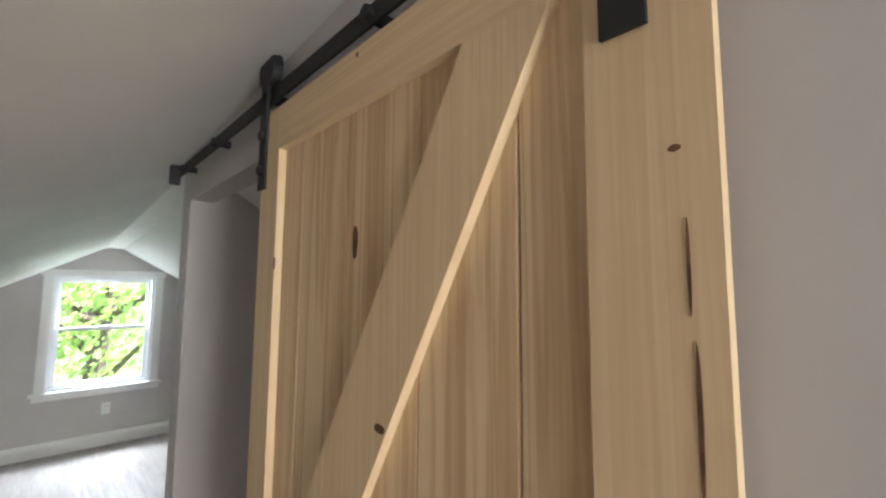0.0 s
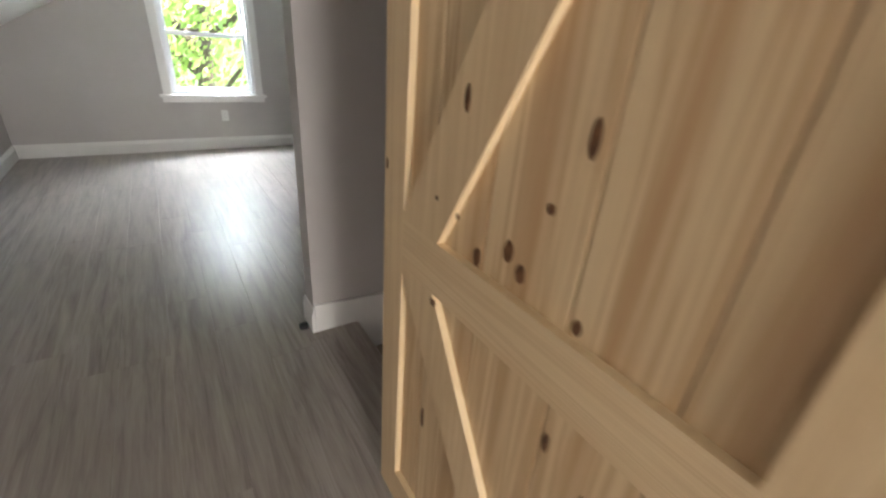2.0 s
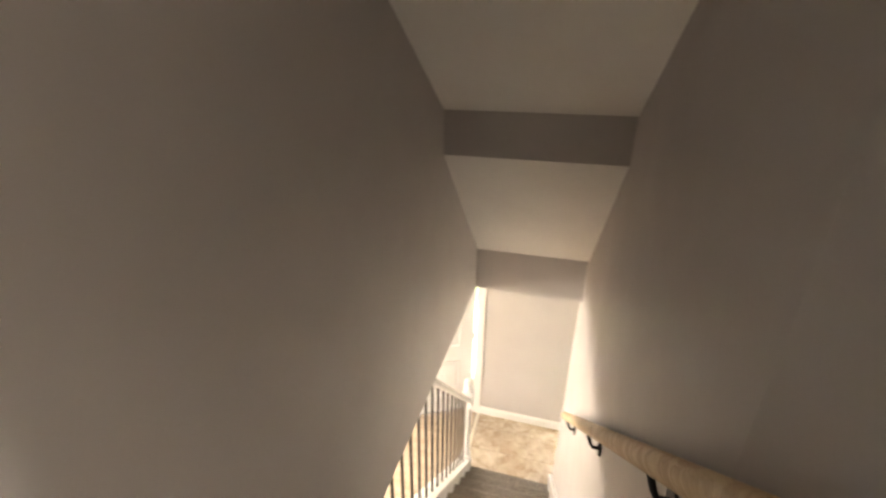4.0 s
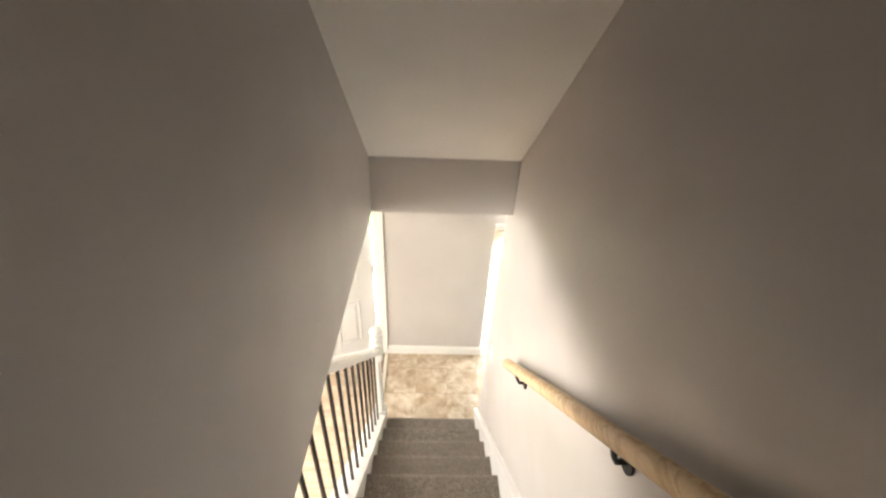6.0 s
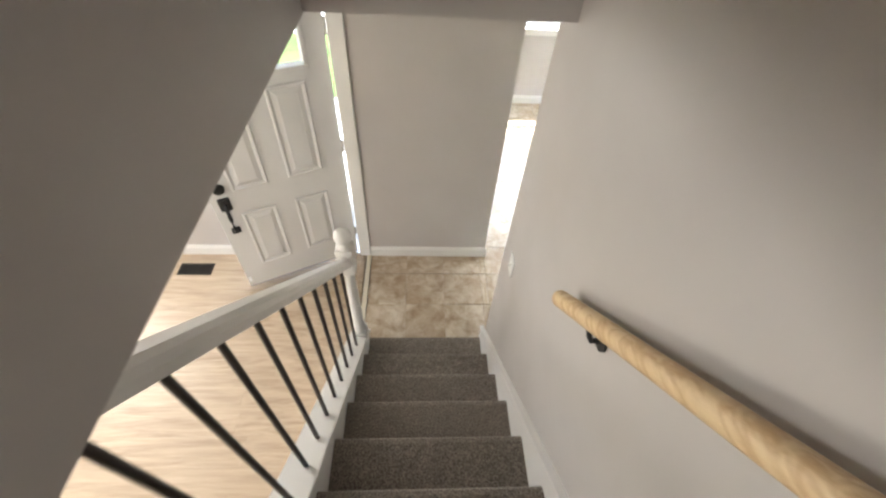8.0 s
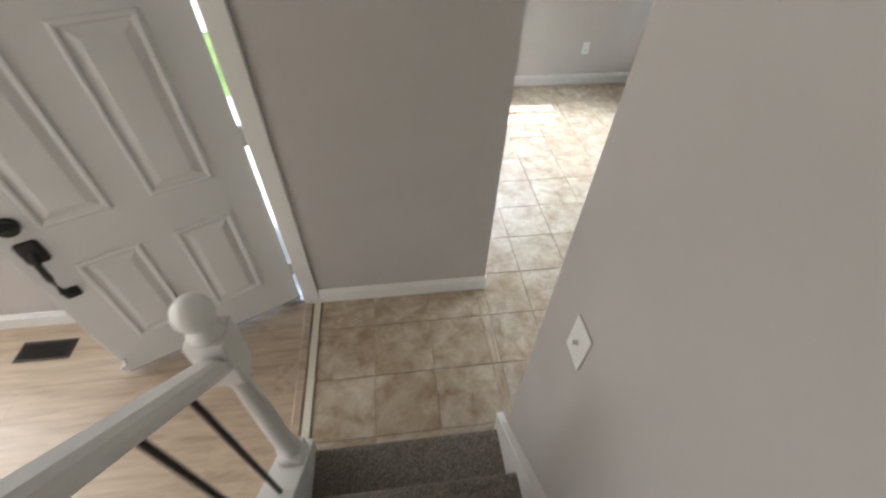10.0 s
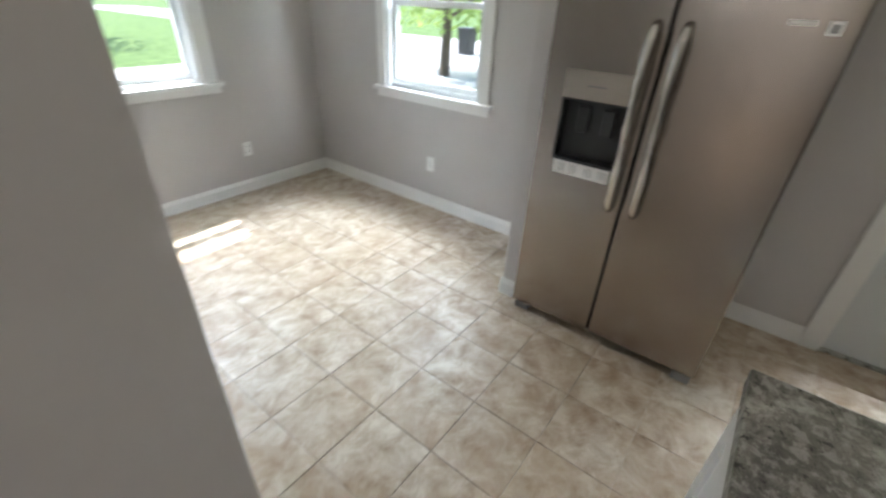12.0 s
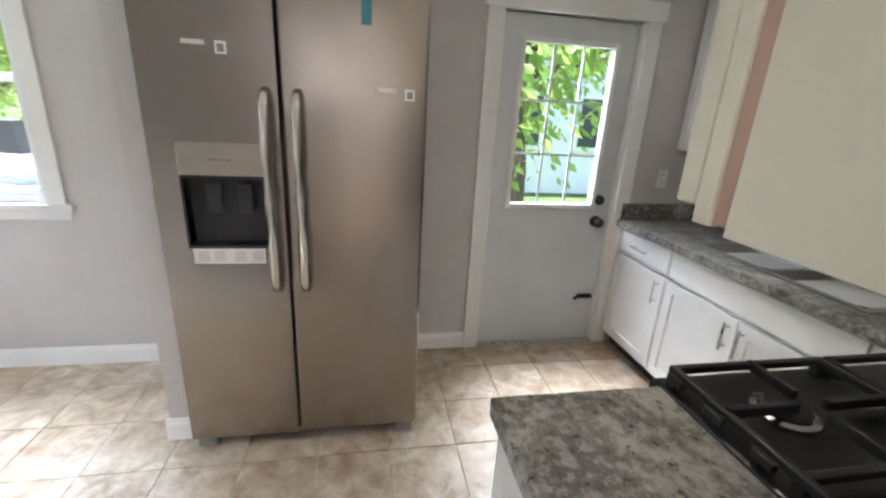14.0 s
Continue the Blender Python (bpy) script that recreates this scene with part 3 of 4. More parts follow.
def panel_on(parent, u0, u1, z0, z1, y, mat, name="panel"):
    """A moulded raised panel on a door face that looks along -y, in the door's own space."""
    bm = bmesh.new()
    o = 0.028

    def ring(a, d):
        return [bm.verts.new(p) for p in ((u0 + a, y - d, z0 + a), (u1 - a, y - d, z0 + a), (u1 - a, y - d, z1 - a), (u0 + a, y - d, z1 - a))]
    rs = [ring(0, -0.004), ring(0.0, 0.006), ring(0.008, 0.012), ring(0.016, 0.010), ring(0.024, 0.001), ring(o + 0.002, 0.001), ring(o + 0.03, 0.011), ring(o + 0.034, 0.011)]
    for a, b in zip(rs, rs[1:]):
        for i in range(4):
            bm.faces.new((a[i], a[(i + 1) % 4], b[(i + 1) % 4], b[i]))
    bm.faces.new(rs[-1])
    return part(name, bm, mat, parent)


# front door, standing ajar: its own space has u along x, the room on -y
fd_m = Matrix.Translation((-0.190, EY + 0.010, 0.042)) @ Matrix.Rotation(radians(180 + 26), 4, "Z") @ Matrix.Diagonal((1, -1, 1, 1))
front_door = thing("front_door", "white panelled front door standing ajar, glazed at the top", "door")
DW, DH, DT = 0.868, 2.02, 0.044


def dpart(name, bm, mat, parent, label=""):
    bm.transform(fd_m)
    return part(name, bm, mat, parent, label)


_bm = holed(1, 0.0, DT, 0, DW, 0, DH, [(0.14, 0.735, 1.62, 1.93)])
leaf = dpart("door_leaf", _bm, M_DOOR, front_door)
for u0, u1 in ((0.15, 0.38), (0.505, 0.728)):
    for z0, z1 in ((0.21, 0.72), (0.91, 1.53)):
        p = panel_on(front_door, u0, u1, z0, z1, 0.0, M_DOOR)
        p.data.transform(fd_m)
_bm = box((0.115, -0.014, 1.59), (0.76, 0.0, 1.62), 0.004)
for q in (((0.115, -0.012, 1.93), (0.76, 0.0, 1.955)), ((0.115, -0.012, 1.62), (0.14, 0.0, 1.93)), ((0.735, -0.012, 1.62), (0.76, 0.0, 1.93))):
    box(*q, 0.004, _bm)
dpart("light_frame", _bm, M_DOOR, front_door, "white moulded frame of the door glass")
pn = dpart("pane", box((0.14, 0.018, 1.62), (0.735, 0.024, 1.93)), M_GLASS, front_door)
pn.visible_shadow = False
for u in (0.338, 0.537):
    dpart("muntin", box((u - 0.008, 0.008, 1.62), (u + 0.008, 0.016, 1.93)), M_DOOR, front_door)
_bm = rod((0.797, 0.0, 0.955), (0.797, -0.02, 0.955), 0.034, None, 24)
rod((0.797, -0.018, 0.955), (0.797, -0.026, 0.955), 0.024, _bm, 20)
db = dpart("deadbolt", _bm, M_BLACK, front_door, "matte black deadbolt")
dpart("thumb_turn", box((0.782, -0.04, 0.949), (0.812, -0.026, 0.961), 0.003), M_BLACK, db)
_bm = box((0.762, -0.014, 0.78), (0.832, 0.0, 0.88), 0.012)
hn = dpart("handle_plate", _bm, M_BLACK, front_door, "matte black handle set")
dpart("grip", tube([(0.797, -0.012, 0.83), (0.797, -0.05, 0.80), (0.797, -0.062, 0.74), (0.797, -0.06, 0.66), (0.797, -0.04, 0.615), (0.797, -0.008, 0.60)], 0.012), M_BLACK, hn)
dpart("foot_plate", box((0.769, -0.012, 0.575), (0.825, 0.0, 0.625), 0.01), M_BLACK, hn)
for z in (0.25, 1.05, 1.80):
    dpart("hinge", rod((-0.006, -0.004, z - 0.045), (-0.006, -0.004, z + 0.045), 0.008), M_NICKEL, front_door)
dpart("door_sweep", box((0.0, 0.004, -0.010), (DW, DT, 0.0)), M_BLACK, front_door, "black rubber door sweep")
_bm = rod((0.848, 0.0, 0.10), (0.848, -0.045, 0.10), 0.008)
rod((0.848, -0.045, 0.10), (0.848, -0.055, 0.10), 0.014, _bm)
dpart("door_stop", _bm, M_PLATE, front_door, "small white door stop")

# back door with a grid of panes
back_door = thing("back_door", "grey-white back door with a nine-pane window", "door")
bx0, bx1 = KX + 0.03, KX + 0.07
G = (-1.165, -0.64, 0.945, 1.825)
part("door_leaf", holed(0, bx0, bx1, BD[0] + 0.016, BD[1] - 0.016, 0.012, BD[3] - 0.004, [G]), M_GREYDOOR, back_door)
_bm = box((bx0 - 0.012, G[0] - 0.03, G[2] - 0.03), (bx0 - 0.001, G[0], G[3] + 0.03), 0.004)
box((bx0 - 0.012, G[1], G[2] - 0.03), (bx0 - 0.001, G[1] + 0.03, G[3] + 0.03), 0.004, _bm)
box((bx0 - 0.012, G[0], G[2] - 0.03), (bx0 - 0.001, G[1], G[2]), 0.004, _bm)
box((bx0 - 0.012, G[0], G[3]), (bx0 - 0.001, G[1], G[3] + 0.03), 0.004, _bm)
part("light_frame", _bm, M_DOOR, back_door)
pn = part("pane", box((bx0 + 0.018, G[0], G[2]), (bx0 + 0.024, G[1], G[3])), M_GLASS, back_door)
pn.visible_shadow = False
for i in (1, 2):
    u = G[0] + (G[1] - G[0]) * i / 3
    part("muntin", box((bx0 + 0.006, u - 0.006, G[2]), (bx0 + 0.016, u + 0.006, G[3])), M_DOOR, back_door)
    z = G[2] + (G[3] - G[2]) * i / 3
    part("muntin", box((bx0 + 0.005, G[0], z - 0.006), (bx0 + 0.015, G[1], z + 0.006)), M_DOOR, back_door)
_bm = rod((bx0, -1.215, 0.975), (bx0 - 0.022, -1.215, 0.975), 0.03, None, 22)
part("deadbolt", _bm, M_BLACK, back_door, "matte black deadbolt")
_bm = rod((bx0, -1.215, 0.84), (bx0 - 0.012, -1.215, 0.84), 0.034, None, 22)
rod((bx0 - 0.01, -1.215, 0.84), (bx0 - 0.04, -1.215, 0.84), 0.012, _bm)
bmesh.ops.create_uvsphere(_bm, u_segments=20, v_segments=12, radius=0.03, matrix=Matrix.Translation((bx0 - 0.055, -1.215, 0.84)))
part("door_knob", _bm, M_BLACK, back_door, "matte black round knob", True)
_bm = box((bx0 - 0.03, -1.27, 0.32), (bx0 - 0.002, -1.17, 0.345), 0.006)
rod((bx0 - 0.02, -1.19, 0.335), (bx0 - 0.055, -1.13, 0.332), 0.01, _bm)
part("foot_latch", _bm, M_BLACK, back_door, "small black foot latch")


# ---- attic things ----
barn = thing("barn_door", "new unfinished knotty pine sliding barn door with diagonal braces", "door")
DX0, DX1, DZ0, DZ1 = 0.850, 1.731, UF + 0.018, 4.558
FYD = -2.945           # face of rails
BK = BY - 0.012        # back of boards
PB = FYD + 0.016       # face of boards
rnd = random.Random(4)
SEAMS = (0.865, 1.03, 1.196, 1.385, 1.545, 1.711)
for a, b in zip(SEAMS, SEAMS[1:]):
    part("board", box((a + 0.001, PB, DZ0 + 0.01), (b - 0.001, BK, DZ1 - 0.01), 0.003), M_PINE_B, barn)


def batten(name, poly, mat):
    bm = prism(poly, 1, FYD, PB + 0.001)
    bmesh.ops.recalc_face_normals(bm, faces=bm.faces)
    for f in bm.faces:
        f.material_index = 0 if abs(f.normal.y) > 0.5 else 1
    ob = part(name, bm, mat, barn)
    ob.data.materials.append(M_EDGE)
    return ob


LS, RS = 0.943, 1.630
MR0, MR1 = 3.382, 3.494
TR, BR = 4.463, UF + 0.14
batten("stile", [(DX0, DZ0), (LS, DZ0), (LS, DZ1), (DX0, DZ1)], M_PINE_Z)
batten("stile", [(RS, DZ0), (DX1, DZ0), (DX1, DZ1), (RS, DZ1)], M_PINE_Z)
batten("top_rail", [(LS, TR), (RS, TR), (RS, DZ1), (LS, DZ1)], M_PINE_X)
batten("middle_rail", [(LS, MR0), (RS, MR0), (RS, MR1), (LS, MR1)], M_PINE_X)
batten("bottom_rail", [(LS, DZ0), (RS, DZ0), (RS, BR), (LS, BR)], M_PINE_X)
batten("brace", [(LS, MR1), (LS + 0.135, MR1), (1.60, TR), (1.478, TR), (LS, MR1 + 0.015)], M_PINE_Z)
batten("brace", [(LS, MR0), (LS + 0.13, MR0), (1.53, BR), (1.415, BR), (LS, MR0 - 0.015)], M_PINE_Z)
KNOTS = [(1.362, 3.749, 1, .010, .030), (1.319, 3.648, 1, .009, .010), (1.180, 3.513, 1, .012, .022), (1.253, 3.556, 1, .014, .024), (1.284, 3.533, 1, .013, .020), (1.400, 3.512, 1, .010, .015), (1.133, 3.762, 0, .009, .026), (1.078, 3.365, 0, .012, .010), (1.046, 3.004, 1, .010, .040), (1.172, 2.989, 1, .008, .016), (1.48, 3.252, 1, .010, .022), (1.477, 3.121, 1, .010, .017), (1.397, 3.294, 1, .009, .024), (0.862, 3.593, 0, .007, .016), (1.136, 3.571, 0, .006, .007), (1.067, 3.582, 0, .006, .006), (1.227, 4.246, 1, .010, .034), (1.297, 4.17, 1, .007, .009), (1.241, 4.008, 1, .009, .030), (1.261, 3.974, 1, .006, .010), (1.326, 3.984, 0, .015, .008), (1.708, 4.19, 0, .0018, .045), (1.711, 4.08, 0, .0024, .070), (1.702, 4.28, 0, .006, .0035), (1.181, 3.935, 1, .004, .012), (0.943, 4.221, 0, .004, .016), (1.244, 4.545, 0, .004, .006), (1.69, 3.2, 0, .014, .02)]
for x, z, deep, rx, rz in KNOTS:
    rx, rz = rx * 0.8, rz * 0.82
    yk = (PB if deep else FYD) - 0.0008
    ring = [(x + rx * math.cos(k * math.tau / 14) * rnd.uniform(.9, 1.06), z + rz * math.sin(k * math.tau / 14) * rnd.uniform(.9, 1.06)) for k in range(14)]
    part("knot", prism(ring, 1, yk, yk + 0.002), M_KNOT, barn)
RZ = 4.603
_bm = box((-0.05, FYD + 0.005, RZ - 0.018), (2.15, FYD + 0.012, RZ + 0.018), 0.001)
rail = thing("barn_door_rail", "matte black flat steel barn door rail above the stair opening", "rail")
part("bar", _bm, M_BLACK, rail)
for x in (0.06, 0.45, 0.86, 1.27, 1.68, 2.08):
    _bm = rod((x, FYD + 0.012, RZ), (x, BY + 0.002, RZ), 0.012)
    rod((x, FYD - 0.006, RZ), (x, FYD + 0.006, RZ), 0.014, _bm, 6)
    part("standoff", _bm, M_BLACK, rail)
_bm = box((-0.05, FYD - 0.022, RZ - 0.045), (-0.025, FYD + 0.012, RZ + 0.03), 0.003)
part("end_stop", _bm, M_BLACK, rail, "black end stop")
for x in (0.862, 1.667):
    _bm = box((x - 0.02, FYD - 0.006, 4.387), (x + 0.02, FYD, 4.685), 0.001)
    st = part("hanger_strap", _bm, M_BLACK, barn, "black steel hanger strap with wheel")
    part("bolt", rod((x, FYD - 0.014, 4.43), (x, FYD - 0.005, 4.43), 0.011, None, 6), M_BLACK, st)
    part("bolt", rod((x, FYD - 0.014, 4.51), (x, FYD - 0.005, 4.51), 0.011, None, 6), M_BLACK, st)
    part("wheel", rod((x, FYD - 0.005, 4.665), (x, FYD + 0.018, 4.665), 0.042, None, 28), M_BLACK, st)
fg = thing("floor_guide", "small black floor guide at the wall corner", "door guide")
part("block", box((-0.06, BY - 0.06, UF), (-0.025, BY - 0.02, UF + 0.025), 0.005), M_BLACK, fg)


def outlet(name, m, label, kind_of="outlet"):
    """A cover plate in its own space: x across, z up, face on -y."""
    o = thing(name, label, kind_of, at=m)
    pl = part("plate", box((-0.036, -0.006, -0.058), (0.036, 0.0, 0.058), 0.003), M_PLATE, o)
    if kind_of == "outlet":
        for z in (-0.021, 0.021):
            f = part("socket", box((-0.017, -0.009, z - 0.015), (0.017, -0.005, z + 0.015), 0.003), M_PLATE, o)
            for x in (-0.006, 0.006):
                part("slot", box((x - 0.0012, -0.0096, z - 0.002), (x + 0.0012, -0.0085, z + 0.008)), M_DARK, f)
    else:
        part("toggle_frame", box((-0.006, -0.008, -0.013), (0.006, -0.005, 0.013), 0.001), M_PLATE, o)
        part("toggle", box((-0.004, -0.02, -0.002), (0.004, -0.006, 0.009), 0.001), M_PLATE, o)
    return o


def facing(x, y, z, deg):
    return pose(x, y, z, 0, 0, deg)


outlet("wall_outlet", facing(GX, -2.735, UF + 0.37, 90), "white duplex outlet on the gable wall")
outlet("wall_outlet", facing(2.40, FY, 0.366, 0), "white duplex outlet under the dining window")
outlet("wall_outlet", facing(KX, 2.155, 0.366, -90), "white duplex outlet on the dining side wall")
outlet("wall_outlet", facing(-1.92, EY, 0.27, 0), "white duplex outlet behind the front door")
outlet("wall_outlet", facing(KX, -1.60, 1.12, -90), "white duplex outlet above the sink counter")
outlet("light_switch", facing(SW, -0.187, 1.215, -90), "white toggle switch plate on the stair wall", "switch")

sd = thing("smoke_detector", "round white smoke detector on the attic ceiling", "smoke detector")
part("housing", lathe([(0.06, 0), (0.06, 0.012), (0.052, 0.03), (0.0, 0.032)][::-1], (-2.2, -2.5, 4.55 - 0.0)), M_PLATE, sd, smooth=True)

# ---- stair things ----
bal = thing("stair_balustrade", "white handrail and newel post with dark metal balusters", "balustrade")
BXC = -0.040


def railz(y):
    return 1.115 + (-0.1 - y) * 1.02


y1 = -1.27
_prof = [(-0.03, -0.03), (0.03, -0.03), (0.033, 0.0), (0.03, 0.02), (0.018, 0.032), (-0.018, 0.032), (-0.03, 0.02), (-0.033, 0.0)]
_bm = bmesh.new()
ra = [_bm.verts.new((BXC + u, -0.10, railz(-0.10) + v)) for u, v in _prof]
rb = [_bm.verts.new((BXC + u, y1, railz(y1) + v)) for u, v in _prof]
_bm.faces.new(ra)
_bm.faces.new(rb[::-1])
for i in range(8):
    _bm.faces.new((ra[i], ra[(i + 1) % 8], rb[(i + 1) % 8], rb[i]))
part("handrail", _bm, M_TRIM, bal)
for i in range(15):
    y = -0.203 - 0.1205 * i
    z0, z1 = nose(y) + 0.10, min(railz(y) - 0.02, CL - 0.004)
    _bm = rod((BXC, y, z0), (BXC, y, z1), 0.0085, None, 10)
    part("baluster", _bm, M_BRONZE, bal)
nx, ny = BXC, -0.055
_bm = box((nx - 0.042, ny - 0.042, 0.0), (nx + 0.042, ny + 0.042, 0.42), 0.003)
newel = part("newel_base", _bm, M_TRIM, bal)
part("newel_shaft", lathe([(0.036, 0.42), (0.041, 0.435), (0.041, 0.45), (0.030, 0.47), (0.033, 0.50), (0.031, 0.75), (0.025, 0.96), (0.034, 0.985), (0.034, 1.0), (0.028, 1.02)], (nx, ny, 0)), M_TRIM, bal, smooth=True)
part("newel_block", box((nx - 0.042, ny - 0.042, 1.01), (nx + 0.042, ny + 0.042, 1.19), 0.004), M_TRIM, bal)
part("newel_ball", lathe([(0.036, 1.185), (0.04, 1.20), (0.026, 1.215), (0.026, 1.225)] + [(0.044 * math.sin(a), 1.262 - 0.044 * math.cos(a)) for a in [0.65 + 0.2 * i for i in range(12)]] + [(0.004, 1.306)], (nx, ny, 0), None, 24), M_TRIM, bal, smooth=True)

hr = thing("wall_handrail", "round pine handrail on black brackets", "handrail")
HX = SW - 0.052


def hz(y):
    return 1.80 + (-0.785 - y) * 0.889


part("rail", rod((HX, -0.785, hz(-0.785)), (HX, -2.63, hz(-2.63)), 0.024, None, 24), M_RAILWOOD, hr, smooth=False)
for y in (-0.95, -1.68, -2.33):
    _bm = tube([(SW - 0.002, y, hz(y) - 0.085), (SW - 0.03, y, hz(y) - 0.085), (HX + 0.012, y, hz(y) - 0.065), (HX, y, hz(y) - 0.028)], 0.007)
    rod((SW - 0.001, y, hz(y) - 0.085), (SW - 0.008, y, hz(y) - 0.085), 0.028, _bm, 18)
    prism([(y - 0.04, hz(y) - 0.028 + 0.04 * S), (y + 0.04, hz(y) - 0.028 - 0.04 * S), (y + 0.04, hz(y) - 0.022 - 0.04 * S), (y - 0.04, hz(y) - 0.022 + 0.04 * S)], 0, HX - 0.012, HX + 0.012, _bm)
    part("bracket", _bm, M_BLACK, hr, "black cast bracket")

strip = thing("transition_strip", "pale two-part transition strip between planks and tile", "trim", kind="structure")
part("reducer", prism([(-0.165, 0.001), (-0.165, 0.006), (-0.155, 0.011), (-0.125, 0.011), (-0.118, 0.001)], 1, 0.0, EY - 0.002), M_LVP, strip)
part("marble_edge", box((-0.112, 0.0, -0.01), (-0.074, EY - 0.002, 0.010), 0.003), M_CREAM, strip)
vent = thing("floor_vent", "dark bronze louvred floor register in the planks", "vent")
_v = (-1.60, -1.335, 0.68, 0.80)
_bm = box((_v[0], _v[2], 0.0), (_v[1], _v[2] + 0.016, 0.006), 0.002)
box((_v[0], _v[3] - 0.016, 0.0), (_v[1], _v[3], 0.006), 0.002, _bm)
box((_v[0], _v[2] + 0.016, 0.0), (_v[0] + 0.016, _v[3] - 0.016, 0.006), 0.002, _bm)
box((_v[1] - 0.016, _v[2] + 0.016, 0.0), (_v[1], _v[3] - 0.016, 0.006), 0.002, _bm)
part("frame", _bm, M_BRONZE, vent)
part("duct", box((_v[0] + 0.016, _v[2] + 0.016, 0.0), (_v[1] - 0.016, _v[3] - 0.016, 0.001)), M_DARK, vent)
for i in range(16):
    x = _v[0] + 0.024 + i * 0.0145
    part("slat", box((x, _v[2] + 0.016, 0.001), (x + 0.004, _v[3] - 0.016, 0.005)), M_BRONZE, vent)

# ---- kitchen ----
fr = thing("refrigerator", "stainless side-by-side refrigerator with ice dispenser and stickers", "refrigerator")
RX, RY0, RY1, RS_, RT = 2.44, -0.02, 0.926, 0.492, 1.80
part("cabinet_body", box((RX + 0.075, RY0 + 0.008, 0.05), (KX - 0.03, RY1 - 0.008, RT - 0.02), 0.006), M_GREYPL, fr)
part("grille", box((RX + 0.06, RY0 + 0.02, 0.035), (RX + 0.1, RY1 - 0.02, 0.085), 0.004), M_PLASTIC, fr, "dark base grille")
DP = (0.565, 0.830, 0.925, 1.172)


def fdoor(y0, y1, hole=None):
    bm = box((RX, y0, 0.062), (RX + 0.07, y1, RT), 0.012, None, 3) if not hole else None
    if hole:
        bm = holed(0, RX, RX + 0.07, y0, y1, 0.062, RT, [hole])
    return bm


right_door = part("door", fdoor(RY0, RS_ - 0.004), M_STEEL, fr)
left_door = part("door", fdoor(RS_ + 0.004, RY1, DP), M_STEEL, fr)
_bm = box((RX + 0.064, DP[0] - 0.0, DP[2]), (RX + 0.069, DP[1], DP[3]))
ds = part("dispenser_recess", _bm, M_PLASTIC, fr, "black ice and water dispenser recess")
_bm = box((RX - 0.004, DP[0] - 0.008, DP[3]), (RX + 0.03, DP[1] + 0.008, DP[3] + 0.008), 0.002)
box((RX - 0.004, DP[0] - 0.008, DP[2] - 0.012), (RX + 0.06, DP[1] + 0.008, DP[2]), 0.002, _bm)
box((RX - 0.004, DP[0] - 0.008, DP[2]), (RX + 0.064, DP[0], DP[3]), 0.002, _bm)
box((RX - 0.004, DP[1], DP[2]), (RX + 0.064, DP[1] + 0.008, DP[3]), 0.002, _bm)
part("dispenser_surround", _bm, M_PLASTIC, fr)
pn = part("control_panel", box((RX - 0.005, DP[0] - 0.008, DP[3] + 0.010), (RX + 0.002, DP[1] + 0.008, DP[3] + 0.122), 0.002), M_PANELST, fr, "plain steel dispenser control panel")
part("badge", box((RX - 0.0065, 0.66, DP[3] + 0.062), (RX - 0.005, 0.735, DP[3] + 0.068)), M_GREYPL, pn)
part("paddle", box((RX + 0.03, 0.61, 1.04), (RX + 0.05, 0.66, 1.15), 0.006), M_PLASTIC, ds)
part("paddle", box((RX + 0.03, 0.72, 1.04), (RX + 0.05, 0.77, 1.15), 0.006), M_PLASTIC, ds)
lb = part("energy_label", box((RX - 0.0012, DP[0] + 0.01, 0.852), (RX, DP[1] - 0.005, 0.912)), M_PAPER, left_door, "white printed paper label")
for y in (0.79, 0.735, 0.665, 0.60):
    for j in range(4):
        part("print_bar", box((RX - 0.0018, y - 0.02, 0.866 + j * 0.010), (RX - 0.0013, y + 0.018, 0.8685 + j * 0.010)), M_INK, lb)
for y, z, parent in ((0.745, 1.607, left_door), (0.128, 1.497, right_door)):
    part("sticker", box((RX - 0.001, y - 0.035, z - 0.007), (RX, y + 0.035, z + 0.007)), M_PAPER, parent)
    part("sticker", box((RX - 0.001, y - 0.10, z - 0.03), (RX, y - 0.065, z + 0.008)), M_PAPER, parent)
    part("print_square", box((RX - 0.0016, y - 0.093, z - 0.024), (RX - 0.0011, y - 0.072, z)), M_INK, parent)
part("tape", box((RX - 0.001, 0.18, 1.70), (RX, 0.215, 1.795)), M_TAPE, right_door, "strip of blue tape")
part("tape", box((RX - 0.001, 0.68, 1.735), (RX, 0.715, 1.795)), M_TAPE, left_door, "strip of blue tape")
for y in (RS_ + 0.042, RS_ - 0.062):
    pts = [(RX - 0.004, y, 0.75), (RX - 0.035, y, 0.765), (RX - 0.052, y, 0.80), (RX - 0.062, y, 0.95), (RX - 0.066, y, 1.11), (RX - 0.062, y, 1.27), (RX - 0.052, y, 1.42), (RX - 0.035, y, 1.455), (RX - 0.004, y, 1.47)]
    part("handle", tube(pts, 0.017, None, 14), M_HANDLE, fr, "curved satin steel handle", True)
for y in (RY0 + 0.05, RY1 - 0.05):
    part("foot", box((RX + 0.02, y - 0.04, 0.0), (RX + 0.09, y + 0.04, 0.07), 0.008), M_GREYPL, fr, "grey roller foot")
part("hinge_cover", box((RX + 0.02, RY1 - 0.07, RT), (RX + 0.12, RY1 - 0.01, RT + 0.02), 0.004), M_GREYPL, fr)
part("hinge_cover", box((RX + 0.02, RY0 + 0.01, RT), (RX + 0.12, RY0 + 0.07, RT + 0.02), 0.004), M_GREYPL, fr)

CZ = 0.865   # sink counter top


